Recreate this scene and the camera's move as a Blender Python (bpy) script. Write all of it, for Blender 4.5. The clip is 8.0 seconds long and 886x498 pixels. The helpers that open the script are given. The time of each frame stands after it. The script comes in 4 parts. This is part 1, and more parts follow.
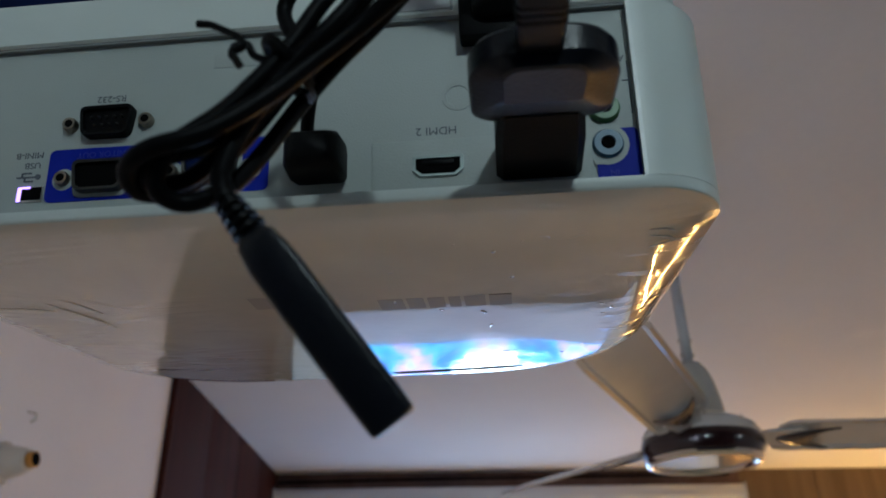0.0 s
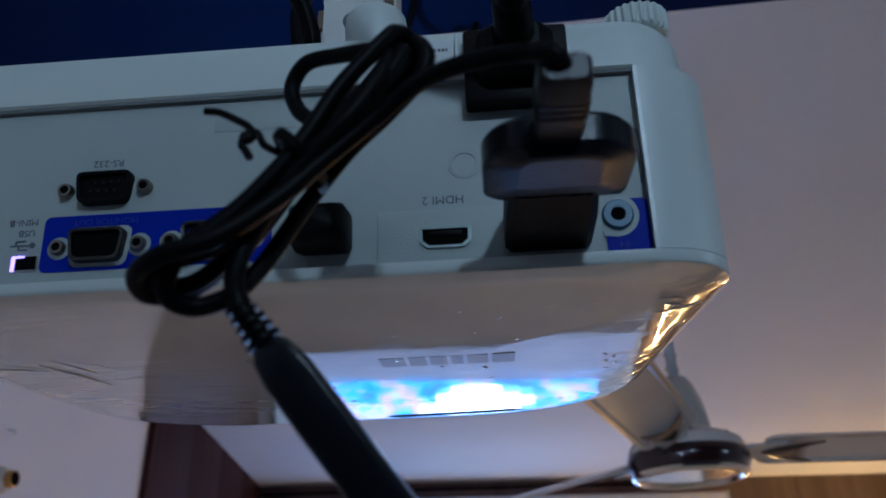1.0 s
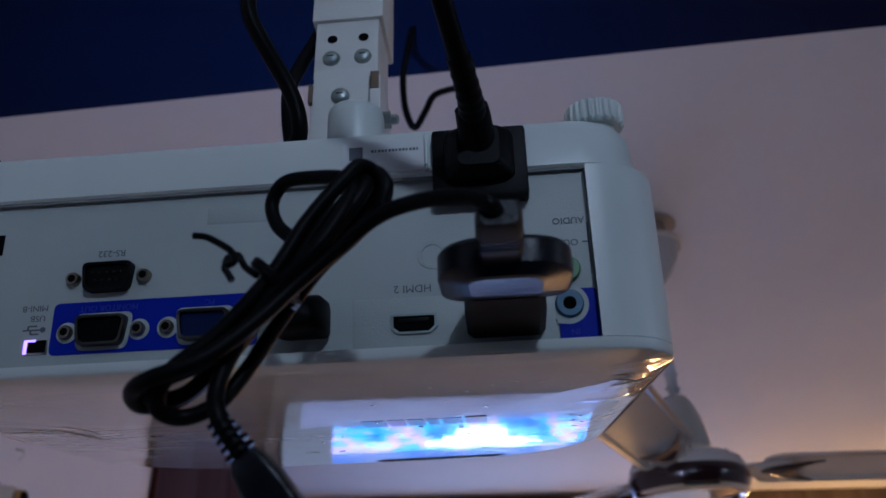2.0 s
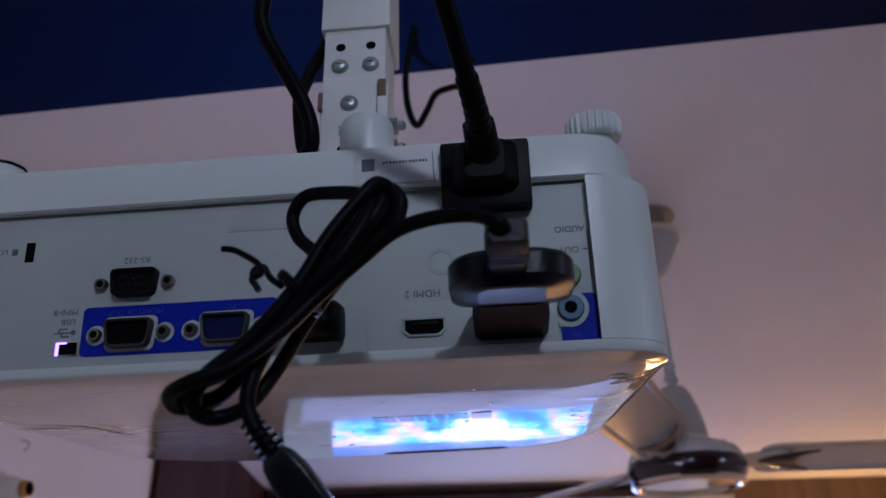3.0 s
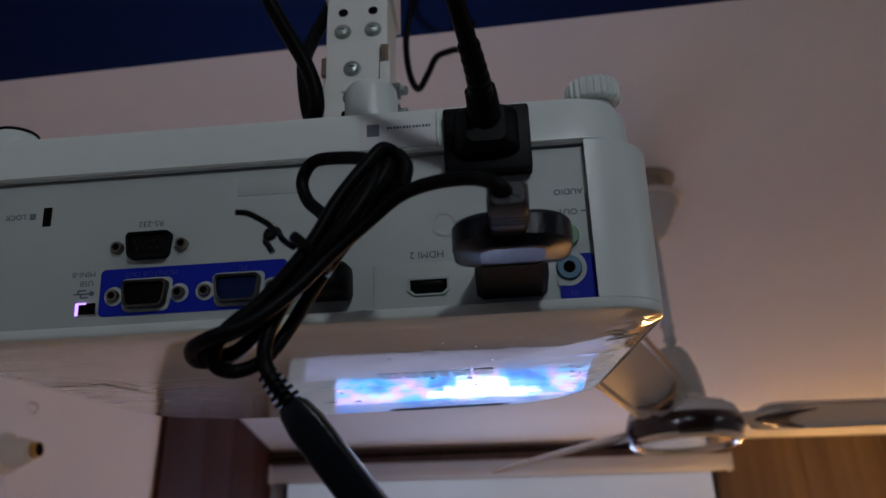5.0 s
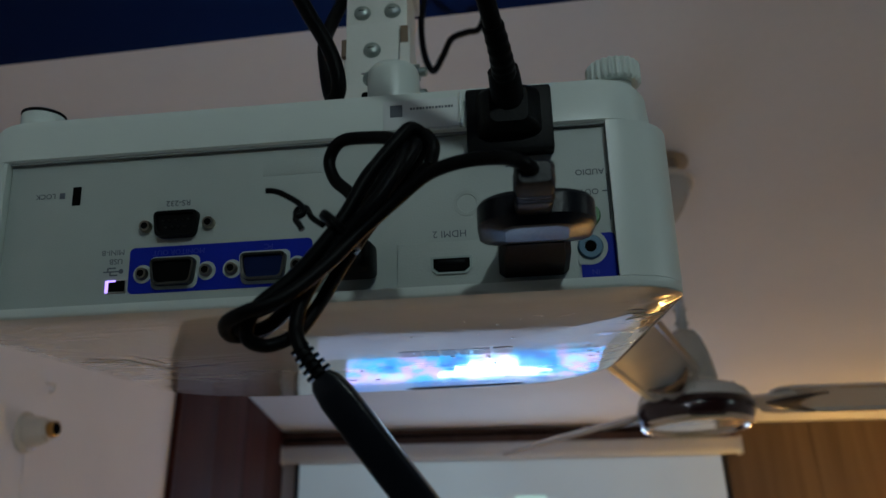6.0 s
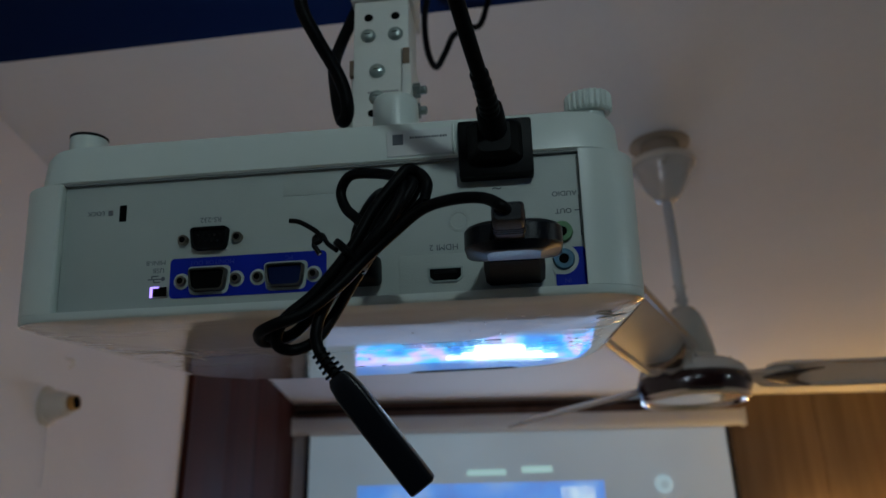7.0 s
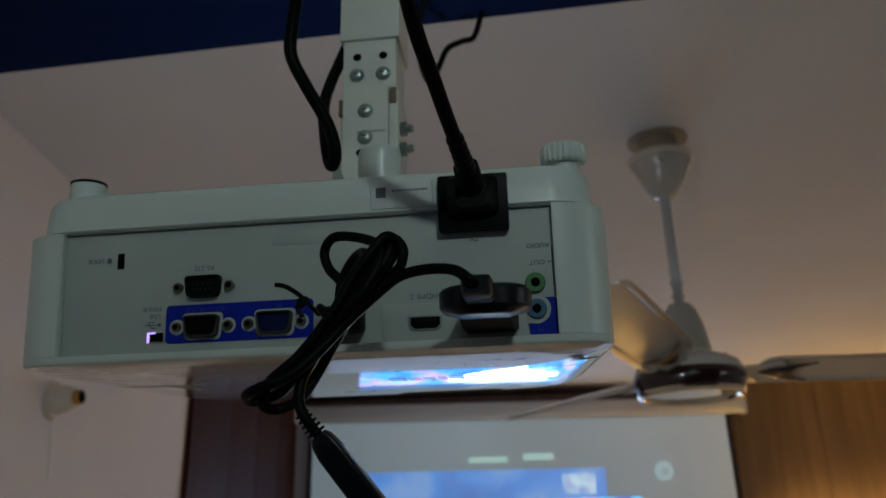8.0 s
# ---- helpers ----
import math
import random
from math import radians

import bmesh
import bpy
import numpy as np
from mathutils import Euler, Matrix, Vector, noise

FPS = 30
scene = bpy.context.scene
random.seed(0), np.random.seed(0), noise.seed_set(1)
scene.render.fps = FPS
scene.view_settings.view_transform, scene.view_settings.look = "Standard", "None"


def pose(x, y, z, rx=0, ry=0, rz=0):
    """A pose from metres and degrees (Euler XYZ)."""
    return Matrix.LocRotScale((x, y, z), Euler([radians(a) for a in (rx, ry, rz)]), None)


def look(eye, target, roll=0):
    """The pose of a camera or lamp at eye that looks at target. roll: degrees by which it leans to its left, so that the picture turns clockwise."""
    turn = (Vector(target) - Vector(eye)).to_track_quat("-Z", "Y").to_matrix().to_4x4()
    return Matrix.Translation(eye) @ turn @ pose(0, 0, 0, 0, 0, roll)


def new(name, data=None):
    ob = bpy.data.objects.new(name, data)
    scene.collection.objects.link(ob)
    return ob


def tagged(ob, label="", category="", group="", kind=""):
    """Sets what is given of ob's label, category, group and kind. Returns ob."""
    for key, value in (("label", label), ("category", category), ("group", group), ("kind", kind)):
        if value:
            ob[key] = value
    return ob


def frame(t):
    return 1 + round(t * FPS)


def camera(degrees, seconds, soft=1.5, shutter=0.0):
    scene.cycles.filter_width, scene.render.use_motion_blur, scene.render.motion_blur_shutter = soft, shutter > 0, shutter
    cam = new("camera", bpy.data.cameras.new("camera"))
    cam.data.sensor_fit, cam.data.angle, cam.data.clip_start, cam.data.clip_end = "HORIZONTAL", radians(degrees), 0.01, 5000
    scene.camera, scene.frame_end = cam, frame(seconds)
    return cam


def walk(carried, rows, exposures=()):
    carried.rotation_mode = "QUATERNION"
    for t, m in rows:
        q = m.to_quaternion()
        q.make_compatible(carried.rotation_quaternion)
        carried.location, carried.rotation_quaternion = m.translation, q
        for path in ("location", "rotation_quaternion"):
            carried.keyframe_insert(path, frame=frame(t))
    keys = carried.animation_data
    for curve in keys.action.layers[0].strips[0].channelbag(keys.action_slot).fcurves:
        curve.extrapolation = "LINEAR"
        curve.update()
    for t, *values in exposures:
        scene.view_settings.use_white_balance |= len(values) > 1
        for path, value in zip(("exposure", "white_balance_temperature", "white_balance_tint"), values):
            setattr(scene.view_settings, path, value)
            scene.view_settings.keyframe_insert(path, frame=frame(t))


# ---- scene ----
# ---- camera ----
cam = camera(59.9, 8.0)
PATH = [
    (0, (-0.006, 0.019, 2.111), (0.03, 1.8, 3.021), -0.9),
    (0.3, (-0.01, 0.043, 2.112), (0.059, 1.827, 3.0152), -1.8),
    (0.5, (-0.013, 0.042, 2.117), (0.075, 1.833, 3.002), -1.8),
    (0.8, (-0.0166, 0.022, 2.1276), (0.0818, 1.8092, 3.0192), -2.2),
    (1, (-0.013, 0.014, 2.13), (0.068, 1.786, 3.055), -1.7),
    (1.2, (-0.0094, 0.0066, 2.137), (0.0518, 1.765, 3.0868), -1.4),
    (1.5, (-0.006, -0.008, 2.139), (0.067, 1.748, 3.093), -1.7),
    (1.7, (-0.0019, -0.0129, 2.1399), (0.0642, 1.7437, 3.0939), -1.6),
    (2.8, (-0.0011, -0.0331, 2.1391), (0.0618, 1.7373, 3.0701), -1.8),
    (3, (-0.005, -0.035, 2.138), (0.06, 1.736, 3.066), -1.8),
    (3.5, (-0.007, -0.042, 2.139), (0.055, 1.73, 3.063), -1.8),
    (4, (-0.007, -0.044, 2.136), (0.055, 1.738, 3.04), -1.8),
    (4.5, (-0.005, -0.047, 2.133), (0.065, 1.75, 3.009), -1.9),
    (4.7, (-0.0051, -0.0459, 2.133), (0.0644, 1.7573, 2.9949), -2.0),
    (5.8, (-0.0109, -0.0421, 2.132), (0.0246, 1.7867, 2.9411), -1.6),
    (6, (-0.011, -0.047, 2.13), (0.023, 1.784, 2.934), -1.5),
    (6.5, (-0.006, -0.073, 2.13), (0.009, 1.775, 2.897), -1.4),
    (7, (-0.006, -0.097, 2.126), (0.006, 1.761, 2.865), -1.4),
    (7.5, (-0.007, -0.107, 2.134), (-0.009, 1.761, 2.848), -1.3),
    (8, (0.005, -0.125, 2.146), (0.008, 1.747, 2.849), -1.4),
]
EXPOSURES = [(0.0, 0.27, 5250, 4), (0.5, 0.35, 4780, 6), (1.0, 0.05, 4480, 10), (1.5, -0.18, 4600, 17), (1.7, -0.18, 4650, 19), (3.0, 0.08, 5050, 30), (3.5, 0.18, 5320, 22), (4.0, -0.05, 5230, 26),
             (4.5, -0.2, 5680, 26), (6.0, -0.3, 5420, 0), (6.5, -0.4, 5430, -1), (7.0, -0.4, 5250, 0), (7.5, -0.9, 5150, 6), (8.0, -0.45, 5620, -1)]
walk(cam, [(t, look(eye, target, roll)) for t, eye, target, roll in PATH], EXPOSURES)
cam.data.dof.use_dof = True
cam.data.dof.focus_distance = 0.30
cam.data.dof.aperture_fstop = 16.0

# ---- world: a closed room at night, no daylight ----
world = bpy.data.worlds.new("night")
world.use_nodes = True
world.node_tree.nodes["Background"].inputs[0].default_value = (0.01, 0.012, 0.02, 1)
world.node_tree.nodes["Background"].inputs[1].default_value = 0.2
scene.world = world

# room: x from wall to wall, y from the back to the screen wall, z up
LEFT, RIGHT, BACK, FAR, CEIL = -1.053, 3.3, -1.10, 5.33, 3.125
SCREEN_GLOW = 0.84
WARM_GLOW = 125.0
LENS_GLOW = 610.0
BULB_GLOW, SIDE_FILL = 255.0, 130.0


# ---- materials ----
def mat(name, colour, rough=0.5, metal=0.0, grain=0.0, grain_scale=300.0, bump=0.0, coat=0.0, stain=0.0, stain_scale=4.0,
        spec=0.5, stretch=(1, 1, 1)):
    m = bpy.data.materials.new(name)
    m.use_nodes = True
    nt = m.node_tree
    b = nt.nodes["Principled BSDF"]
    b.inputs["Base Color"].default_value = (*colour, 1)
    b.inputs["Roughness"].default_value = rough
    b.inputs["Metallic"].default_value = metal
    b.inputs["Specular IOR Level"].default_value = spec
    b.inputs["Coat Weight"].default_value = coat
    b.inputs["Coat Roughness"].default_value = 0.04
    tc = nt.nodes.new("ShaderNodeTexCoord")
    mp = nt.nodes.new("ShaderNodeMapping")
    mp.inputs["Scale"].default_value = stretch
    nt.links.new(tc.outputs["Object"], mp.inputs[0])
    fine = nt.nodes.new("ShaderNodeTexNoise")
    fine.inputs["Scale"].default_value = grain_scale
    fine.inputs["Detail"].default_value = 4
    nt.links.new(mp.outputs[0], fine.inputs["Vector"])
    if grain or stain:
        big = nt.nodes.new("ShaderNodeTexNoise")
        big.inputs["Scale"].default_value = stain_scale
        big.inputs["Detail"].default_value = 5
        nt.links.new(mp.outputs[0], big.inputs["Vector"])
        r1 = nt.nodes.new("ShaderNodeMapRange")
        r1.inputs["To Min"].default_value, r1.inputs["To Max"].default_value = 1 - grain, 1 + grain
        r2 = nt.nodes.new("ShaderNodeMapRange")
        r2.inputs["From Min"].default_value, r2.inputs["From Max"].default_value = 0.3, 0.7
        r2.inputs["To Min"].default_value, r2.inputs["To Max"].default_value = 1 - stain, 1 + stain * 0.4
        nt.links.new(fine.outputs["Fac"], r1.inputs[0])
        nt.links.new(big.outputs["Fac"], r2.inputs[0])
        mul = nt.nodes.new("ShaderNodeMath")
        mul.operation = "MULTIPLY"
        nt.links.new(r1.outputs[0], mul.inputs[0])
        nt.links.new(r2.outputs[0], mul.inputs[1])
        mix = nt.nodes.new("ShaderNodeVectorMath")
        mix.operation = "SCALE"
        mix.inputs[0].default_value = colour
        nt.links.new(mul.outputs[0], mix.inputs["Scale"])
        nt.links.new(mix.outputs[0], b.inputs["Base Color"])
        rr = nt.nodes.new("ShaderNodeMapRange")
        rr.inputs["To Min"].default_value, rr.inputs["To Max"].default_value = max(rough - 0.08, 0.02), min(rough + 0.08, 1)
        nt.links.new(big.outputs["Fac"], rr.inputs[0])
        nt.links.new(rr.outputs[0], b.inputs["Roughness"])
    if bump:
        bp = nt.nodes.new("ShaderNodeBump")
        bp.inputs["Strength"].default_value = bump
        bp.inputs["Distance"].default_value = 0.001
        nt.links.new(fine.outputs["Fac"], bp.inputs["Height"])
        nt.links.new(bp.outputs[0], b.inputs["Normal"])
    return m


def wood(name, dark, light, scale, rough):
    m = bpy.data.materials.new(name)
    m.use_nodes = True
    nt = m.node_tree
    b = nt.nodes["Principled BSDF"]
    b.inputs["Roughness"].default_value = rough
    b.inputs["Specular IOR Level"].default_value = 0.14
    tc = nt.nodes.new("ShaderNodeTexCoord")
    mp = nt.nodes.new("ShaderNodeMapping")
    mp.inputs["Scale"].default_value = (scale, scale, scale * 0.06)
    nt.links.new(tc.outputs["Object"], mp.inputs[0])
    n1 = nt.nodes.new("ShaderNodeTexNoise")
    n1.inputs["Scale"].default_value = 1.0
    n1.inputs["Detail"].default_value = 8
    n1.inputs["Distortion"].default_value = 0.6
    nt.links.new(mp.outputs[0], n1.inputs["Vector"])
    ramp = nt.nodes.new("ShaderNodeValToRGB")
    ramp.color_ramp.elements[0].position, ramp.color_ramp.elements[1].position = 0.3, 0.72
    ramp.color_ramp.elements[0].color = (*dark, 1)
    ramp.color_ramp.elements[1].color = (*light, 1)
    nt.links.new(n1.outputs["Fac"], ramp.inputs[0])
    nt.links.new(ramp.outputs[0], b.inputs["Base Color"])
    bp = nt.nodes.new("ShaderNodeBump")
    bp.inputs["Strength"].default_value = 0.15
    bp.inputs["Distance"].default_value = 0.002
    nt.links.new(n1.outputs["Fac"], bp.inputs["Height"])
    nt.links.new(bp.outputs[0], b.inputs["Normal"])
    return m


def glow(name, colour, strength):
    m = bpy.data.materials.new(name)
    m.use_nodes = True
    b = m.node_tree.nodes["Principled BSDF"]
    b.inputs["Base Color"].default_value = (0.5, 0.5, 0.5, 1)
    b.inputs["Emission Color"].default_value = (*colour, 1)
    b.inputs["Emission Strength"].default_value = strength
    return m


def picture_glow(name, stops, strength, scale, low=0.3, high=0.7):
    """A film picture thrown on the screen: soft blotches of colour, as light."""
    m = bpy.data.materials.new(name)
    m.use_nodes = True
    nt = m.node_tree
    b = nt.nodes["Principled BSDF"]
    b.inputs["Base Color"].default_value = (0.6, 0.6, 0.6, 1)
    b.inputs["Roughness"].default_value = 0.9
    tc = nt.nodes.new("ShaderNodeTexCoord")
    n1 = nt.nodes.new("ShaderNodeTexNoise")
    n1.inputs["Scale"].default_value = scale
    n1.inputs["Detail"].default_value = 3
    nt.links.new(tc.outputs["Object"], n1.inputs["Vector"])
    ramp = nt.nodes.new("ShaderNodeValToRGB")
    els = ramp.color_ramp.elements
    els[0].position, els[1].position = low, high
    els[0].color, els[1].color = (*stops[0], 1), (*stops[-1], 1)
    for k, c in enumerate(stops[1:-1], 1):
        e = els.new(low + (high - low) * k / (len(stops) - 1))
        e.color = (*c, 1)
    nt.links.new(n1.outputs["Fac"], ramp.inputs[0])
    nt.links.new(ramp.outputs[0], b.inputs["Emission Color"])
    b.inputs["Emission Strength"].default_value = strength
    return m


PAINT = mat("wall_paint", (0.79, 0.765, 0.78), 0.8, grain=0.03, grain_scale=90, bump=0.25, stain=0.05, stain_scale=1.5)
CEILING_PAINT = mat("ceiling_paint", (0.74, 0.73, 0.725), 0.85, grain=0.03, grain_scale=60, bump=0.3, stain=0.06, stain_scale=1.2)
NAVY = mat("navy_paint", (0.0006, 0.0066, 0.040), 0.75, grain=0.06, grain_scale=60, bump=0.3, stain=0.12, stain_scale=2, spec=0.08)
# pale so that the unseen floor bounces light up to the projector's cover
FLOOR_TILE = mat("floor_tile", (0.72, 0.67, 0.55), 0.45, grain=0.1, grain_scale=20, stain=0.15, stain_scale=1.5)
DARK_WOOD = wood("dark_wood", (0.024, 0.0055, 0.0035), (0.056, 0.013, 0.008), 14.0, 0.6)
OAK = wood("oak_veneer", (0.15, 0.107, 0.070), (0.24, 0.172, 0.110), 9.0, 0.55)
PELMET = wood("pelmet_wood", (0.10, 0.06, 0.05), (0.2, 0.13, 0.11), 6.0, 0.6)
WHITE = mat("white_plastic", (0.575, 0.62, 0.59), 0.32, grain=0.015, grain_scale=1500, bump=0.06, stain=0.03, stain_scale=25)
# PANEL is the same white, darkened: the panel's shade is put into the colour
PANEL = mat("shaded_panel_plastic", (0.39, 0.427, 0.405), 0.5, grain=0.03, grain_scale=1800, bump=0.15, stain=0.05, stain_scale=30)
GLOSS = mat("glossy_white_plastic", (0.81, 0.765, 0.66), 0.07, grain=0.04, grain_scale=45, bump=0.30, stain=0.1, stain_scale=18, coat=1.0)


def wrinkle(m):
    """Wrinkles of a loose clear film towards the far end of the cover, and a fine ripple all over it."""
    nt = m.node_tree
    b = nt.nodes["Principled BSDF"]
    old = b.inputs["Normal"].links[0].from_node
    tc = nt.nodes.new("ShaderNodeTexCoord")
    n = nt.nodes.new("ShaderNodeTexNoise")
    n.inputs["Scale"].default_value, n.inputs["Detail"].default_value, n.inputs["Distortion"].default_value = 11.0, 3.0, 0.8
    mp = nt.nodes.new("ShaderNodeMapping")
    mp.inputs["Rotation"].default_value = (0, 0, 0.5)
    mp.inputs["Scale"].default_value = (0.8, 2.2, 1)
    nt.links.new(tc.outputs["Object"], mp.inputs[0])
    nt.links.new(mp.outputs[0], n.inputs["Vector"])
    ridge = nt.nodes.new("ShaderNodeMath")
    ridge.operation = "SUBTRACT"
    ridge.inputs[1].default_value = 0.5
    nt.links.new(n.outputs["Fac"], ridge.inputs[0])
    ab = nt.nodes.new("ShaderNodeMath")
    ab.operation = "ABSOLUTE"
    nt.links.new(ridge.outputs[0], ab.inputs[0])
    r = nt.nodes.new("ShaderNodeMapRange")
    r.inputs["From Min"].default_value, r.inputs["From Max"].default_value = 0.0, 0.09
    r.inputs["To Min"].default_value, r.inputs["To Max"].default_value = 1.0, 0.0
    nt.links.new(ab.outputs[0], r.inputs[0])
    sep = nt.nodes.new("ShaderNodeSeparateXYZ")
    nt.links.new(tc.outputs["Object"], sep.inputs[0])
    ends = nt.nodes.new("ShaderNodeMapRange")
    ends.inputs["From Min"].default_value, ends.inputs["From Max"].default_value = -0.03, -0.075
    nt.links.new(sep.outputs["X"], ends.inputs[0])
    corner = nt.nodes.new("ShaderNodeMapRange")
    corner.inputs["From Min"].default_value, corner.inputs["From Max"].default_value = 0.112, 0.126
    nt.links.new(sep.outputs["X"], corner.inputs[0])
    both = nt.nodes.new("ShaderNodeMath")
    both.operation = "ADD"
    nt.links.new(ends.outputs[0], both.inputs[0])
    nt.links.new(corner.outputs[0], both.inputs[1])
    mul = nt.nodes.new("ShaderNodeMath")
    mul.operation = "MULTIPLY"
    nt.links.new(r.outputs[0], mul.inputs[0])
    nt.links.new(both.outputs[0], mul.inputs[1])
    bp = nt.nodes.new("ShaderNodeBump")
    bp.inputs["Strength"].default_value, bp.inputs["Distance"].default_value = 0.36, 0.0012
    nt.links.new(mul.outputs[0], bp.inputs["Height"])
    nt.links.new(old.outputs[0], bp.inputs["Normal"])
    nt.links.new(bp.outputs[0], b.inputs["Normal"])


wrinkle(GLOSS)
BLACK = mat("black_plastic", (0.0026, 0.0026, 0.003), 0.46, grain=0.1, grain_scale=900, bump=0.12, spec=0.10)
RUBBER = mat("black_rubber", (0.0022, 0.0022, 0.0026), 0.42, grain=0.1, grain_scale=700, bump=0.06, spec=0.07)
STICK = mat("black_moulding", (0.003, 0.0035, 0.006), 0.30, grain=0.15, grain_scale=900, bump=0.15, spec=0.32)
HOLE = mat("hole_black", (0.003, 0.003, 0.003), 0.9, spec=0.05)
BLUE = mat("blue_print", (0.003, 0.012, 0.30), 0.6, grain=0.05, grain_scale=600, spec=0.2)
INK = mat("grey_ink", (0.10, 0.11, 0.13), 0.7)
FAINT = mat("faint_ink", (0.34, 0.33, 0.33), 0.6)
PALEBLUE = mat("pale_blue_ink", (0.012, 0.025, 0.34), 0.6)
STEEL = mat("nickel", (0.62, 0.60, 0.55), 0.28, metal=1.0, grain=0.05, grain_scale=900)
ZINC = mat("zinc_bolt", (0.34, 0.39, 0.37), 0.38, metal=0.9, grain=0.1, grain_scale=700)
DSUB_BLUE = mat("blue_insert", (0.004, 0.010, 0.05), 0.7, spec=0.1)
GREEN = mat("green_jack", (0.07, 0.19, 0.06), 0.4)
AQUA = mat("blue_jack", (0.035, 0.12, 0.21), 0.4)
MOUNT = mat("mount_enamel", (0.68, 0.68, 0.64), 0.4, grain=0.03, grain_scale=500, bump=0.08, stain=0.06, stain_scale=30)
STICKER = mat("paper_label", (0.60, 0.62, 0.62), 0.55, grain=0.03, grain_scale=500)
FAN_WHITE = mat("fan_enamel", (0.54, 0.51, 0.455), 0.24, grain=0.03, grain_scale=40, stain=0.05, stain_scale=8, coat=0.5)
CAP_GLOSS = mat("fan_cap_enamel", (0.50, 0.47, 0.42), 0.10, grain=0.02, grain_scale=40, stain=0.04, stain_scale=8, coat=0.8)
FAN_DARK = mat("fan_brown", (0.020, 0.007, 0.006), 0.22, grain=0.1, grain_scale=60, coat=0.4, spec=0.5)
ROSE = mat("rose_shade", (0.36, 0.30, 0.22), 0.7, grain=0.1, grain_scale=80)
CHROME = mat("fan_chrome", (0.75, 0.68, 0.55), 0.13, metal=1.0, grain=0.05, grain_scale=60)
ROD = mat("rod_paint", (0.5, 0.5, 0.5), 0.4, grain=0.05, grain_scale=50)
DARK_STEEL = mat("dark_steel", (0.07, 0.067, 0.06), 0.35, metal=1.0, grain=0.05, grain_scale=900)
SCREW = mat("jack_screw_metal", (0.26, 0.23, 0.18), 0.3, metal=1.0, grain=0.1, grain_scale=900)
GLOSS_MARK = mat("raised_mark", (0.46, 0.43, 0.40), 0.10)
CREAM = mat("cream_bakelite", (0.66, 0.60, 0.50), 0.35, grain=0.03, grain_scale=90)
BRASS = mat("brass", (0.45, 0.27, 0.08), 0.35, metal=1.0, grain=0.1, grain_scale=90)
CASE_WHITE = mat("screen_case_white", (0.72, 0.73, 0.74), 0.45, grain=0.02, grain_scale=60, stain=0.04, stain_scale=3)
BORDER = mat("screen_border_black", (0.012, 0.013, 0.02), 0.8, grain=0.1, grain_scale=200)
LENS = glow("lens_light", (0.94, 0.87, 0.90), LENS_GLOW)
USB_GLOW = glow("lilac_glint_glow", (0.55, 0.3, 1.0), 2.0)


# ---- building helpers ----
def mesh_of(bm, name, material, smooth=True, sharp=38):
    bmesh.ops.recalc_face_normals(bm, faces=bm.faces)
    me = bpy.data.meshes.new(name)
    bm.to_mesh(me)
    bm.free()
    me.materials.append(material)
    if smooth:
        for p in me.polygons:
            p.use_smooth = True
        me.set_sharp_from_angle(angle=radians(sharp))
    return me


def part(name, bm, material, parent, label="", smooth=True, sharp=38):
    ob = new(name, mesh_of(bm, name, material, smooth, sharp))
    ob.parent = parent
    if label:
        tagged(ob, label)
    return ob


def thing(name, m, label, category, group="", kind=""):
    ob = new(name)
    ob.empty_display_size = 0.02
    ob.matrix_world = m
    return tagged(ob, label, category, group, kind)


def single(name, bm, material, label, category, kind="", smooth=True, m=None):
    ob = new(name, mesh_of(bm, name, material, smooth))
    if m is not None:
        ob.matrix_world = m
    return tagged(ob, label, category, kind=kind)


def box(x0, x1, y0, y1, z0, z1, bevel=0.0, segments=2, bm=None):
    tmp = bmesh.new()
    bmesh.ops.create_cube(tmp, size=1.0)
    for v in tmp.verts:
        v.co = Vector(((x0 + x1) / 2 + v.co.x * (x1 - x0), (y0 + y1) / 2 + v.co.y * (y1 - y0), (z0 + z1) / 2 + v.co.z * (z1 - z0)))
    if bevel:
        bmesh.ops.bevel(tmp, geom=tmp.edges[:], offset=bevel, segments=segments, profile=0.6, affect="EDGES", clamp_overlap=True)
    return tmp if bm is None else join(bm, tmp)


def join(bm, other):
    me = bpy.data.meshes.new("tmp")
    other.to_mesh(me)
    other.free()
    bm.from_mesh(me)
    bpy.data.meshes.remove(me)
    return bm


def loft(rings, close_ends=True):
    """Skin a list of rings, each a list of points of the same count."""
    bm = bmesh.new()
    rows = [[bm.verts.new(p) for p in ring] for ring in rings]
    n = len(rows[0])
    for a, b in zip(rows, rows[1:]):
        for k in range(n):
            bm.faces.new((a[k], a[(k + 1) % n], b[(k + 1) % n], b[k]))
    if close_ends:
        bm.faces.new(rows[0][::-1])
        bm.faces.new(rows[-1])
    return bm


def rounded(x0, x1, y0, y1, radii, steps=8):
    """A rounded rectangle as 2D points; radii for (x1,y1), (x0,y1), (x0,y0), (x1,y0)."""
    pts = []
    for (cx, cy, sx, sy), r, a0 in zip(((x1, y1, -1, -1), (x0, y1, 1, -1), (x0, y0, 1, 1), (x1, y0, -1, 1)), radii, (0, 90, 180, 270)):
        for k in range(steps + 1):
            a = radians(a0 + 90 * k / steps)
            pts.append((cx + sx * r + r * math.cos(a), cy + sy * r + r * math.sin(a)))
    return pts


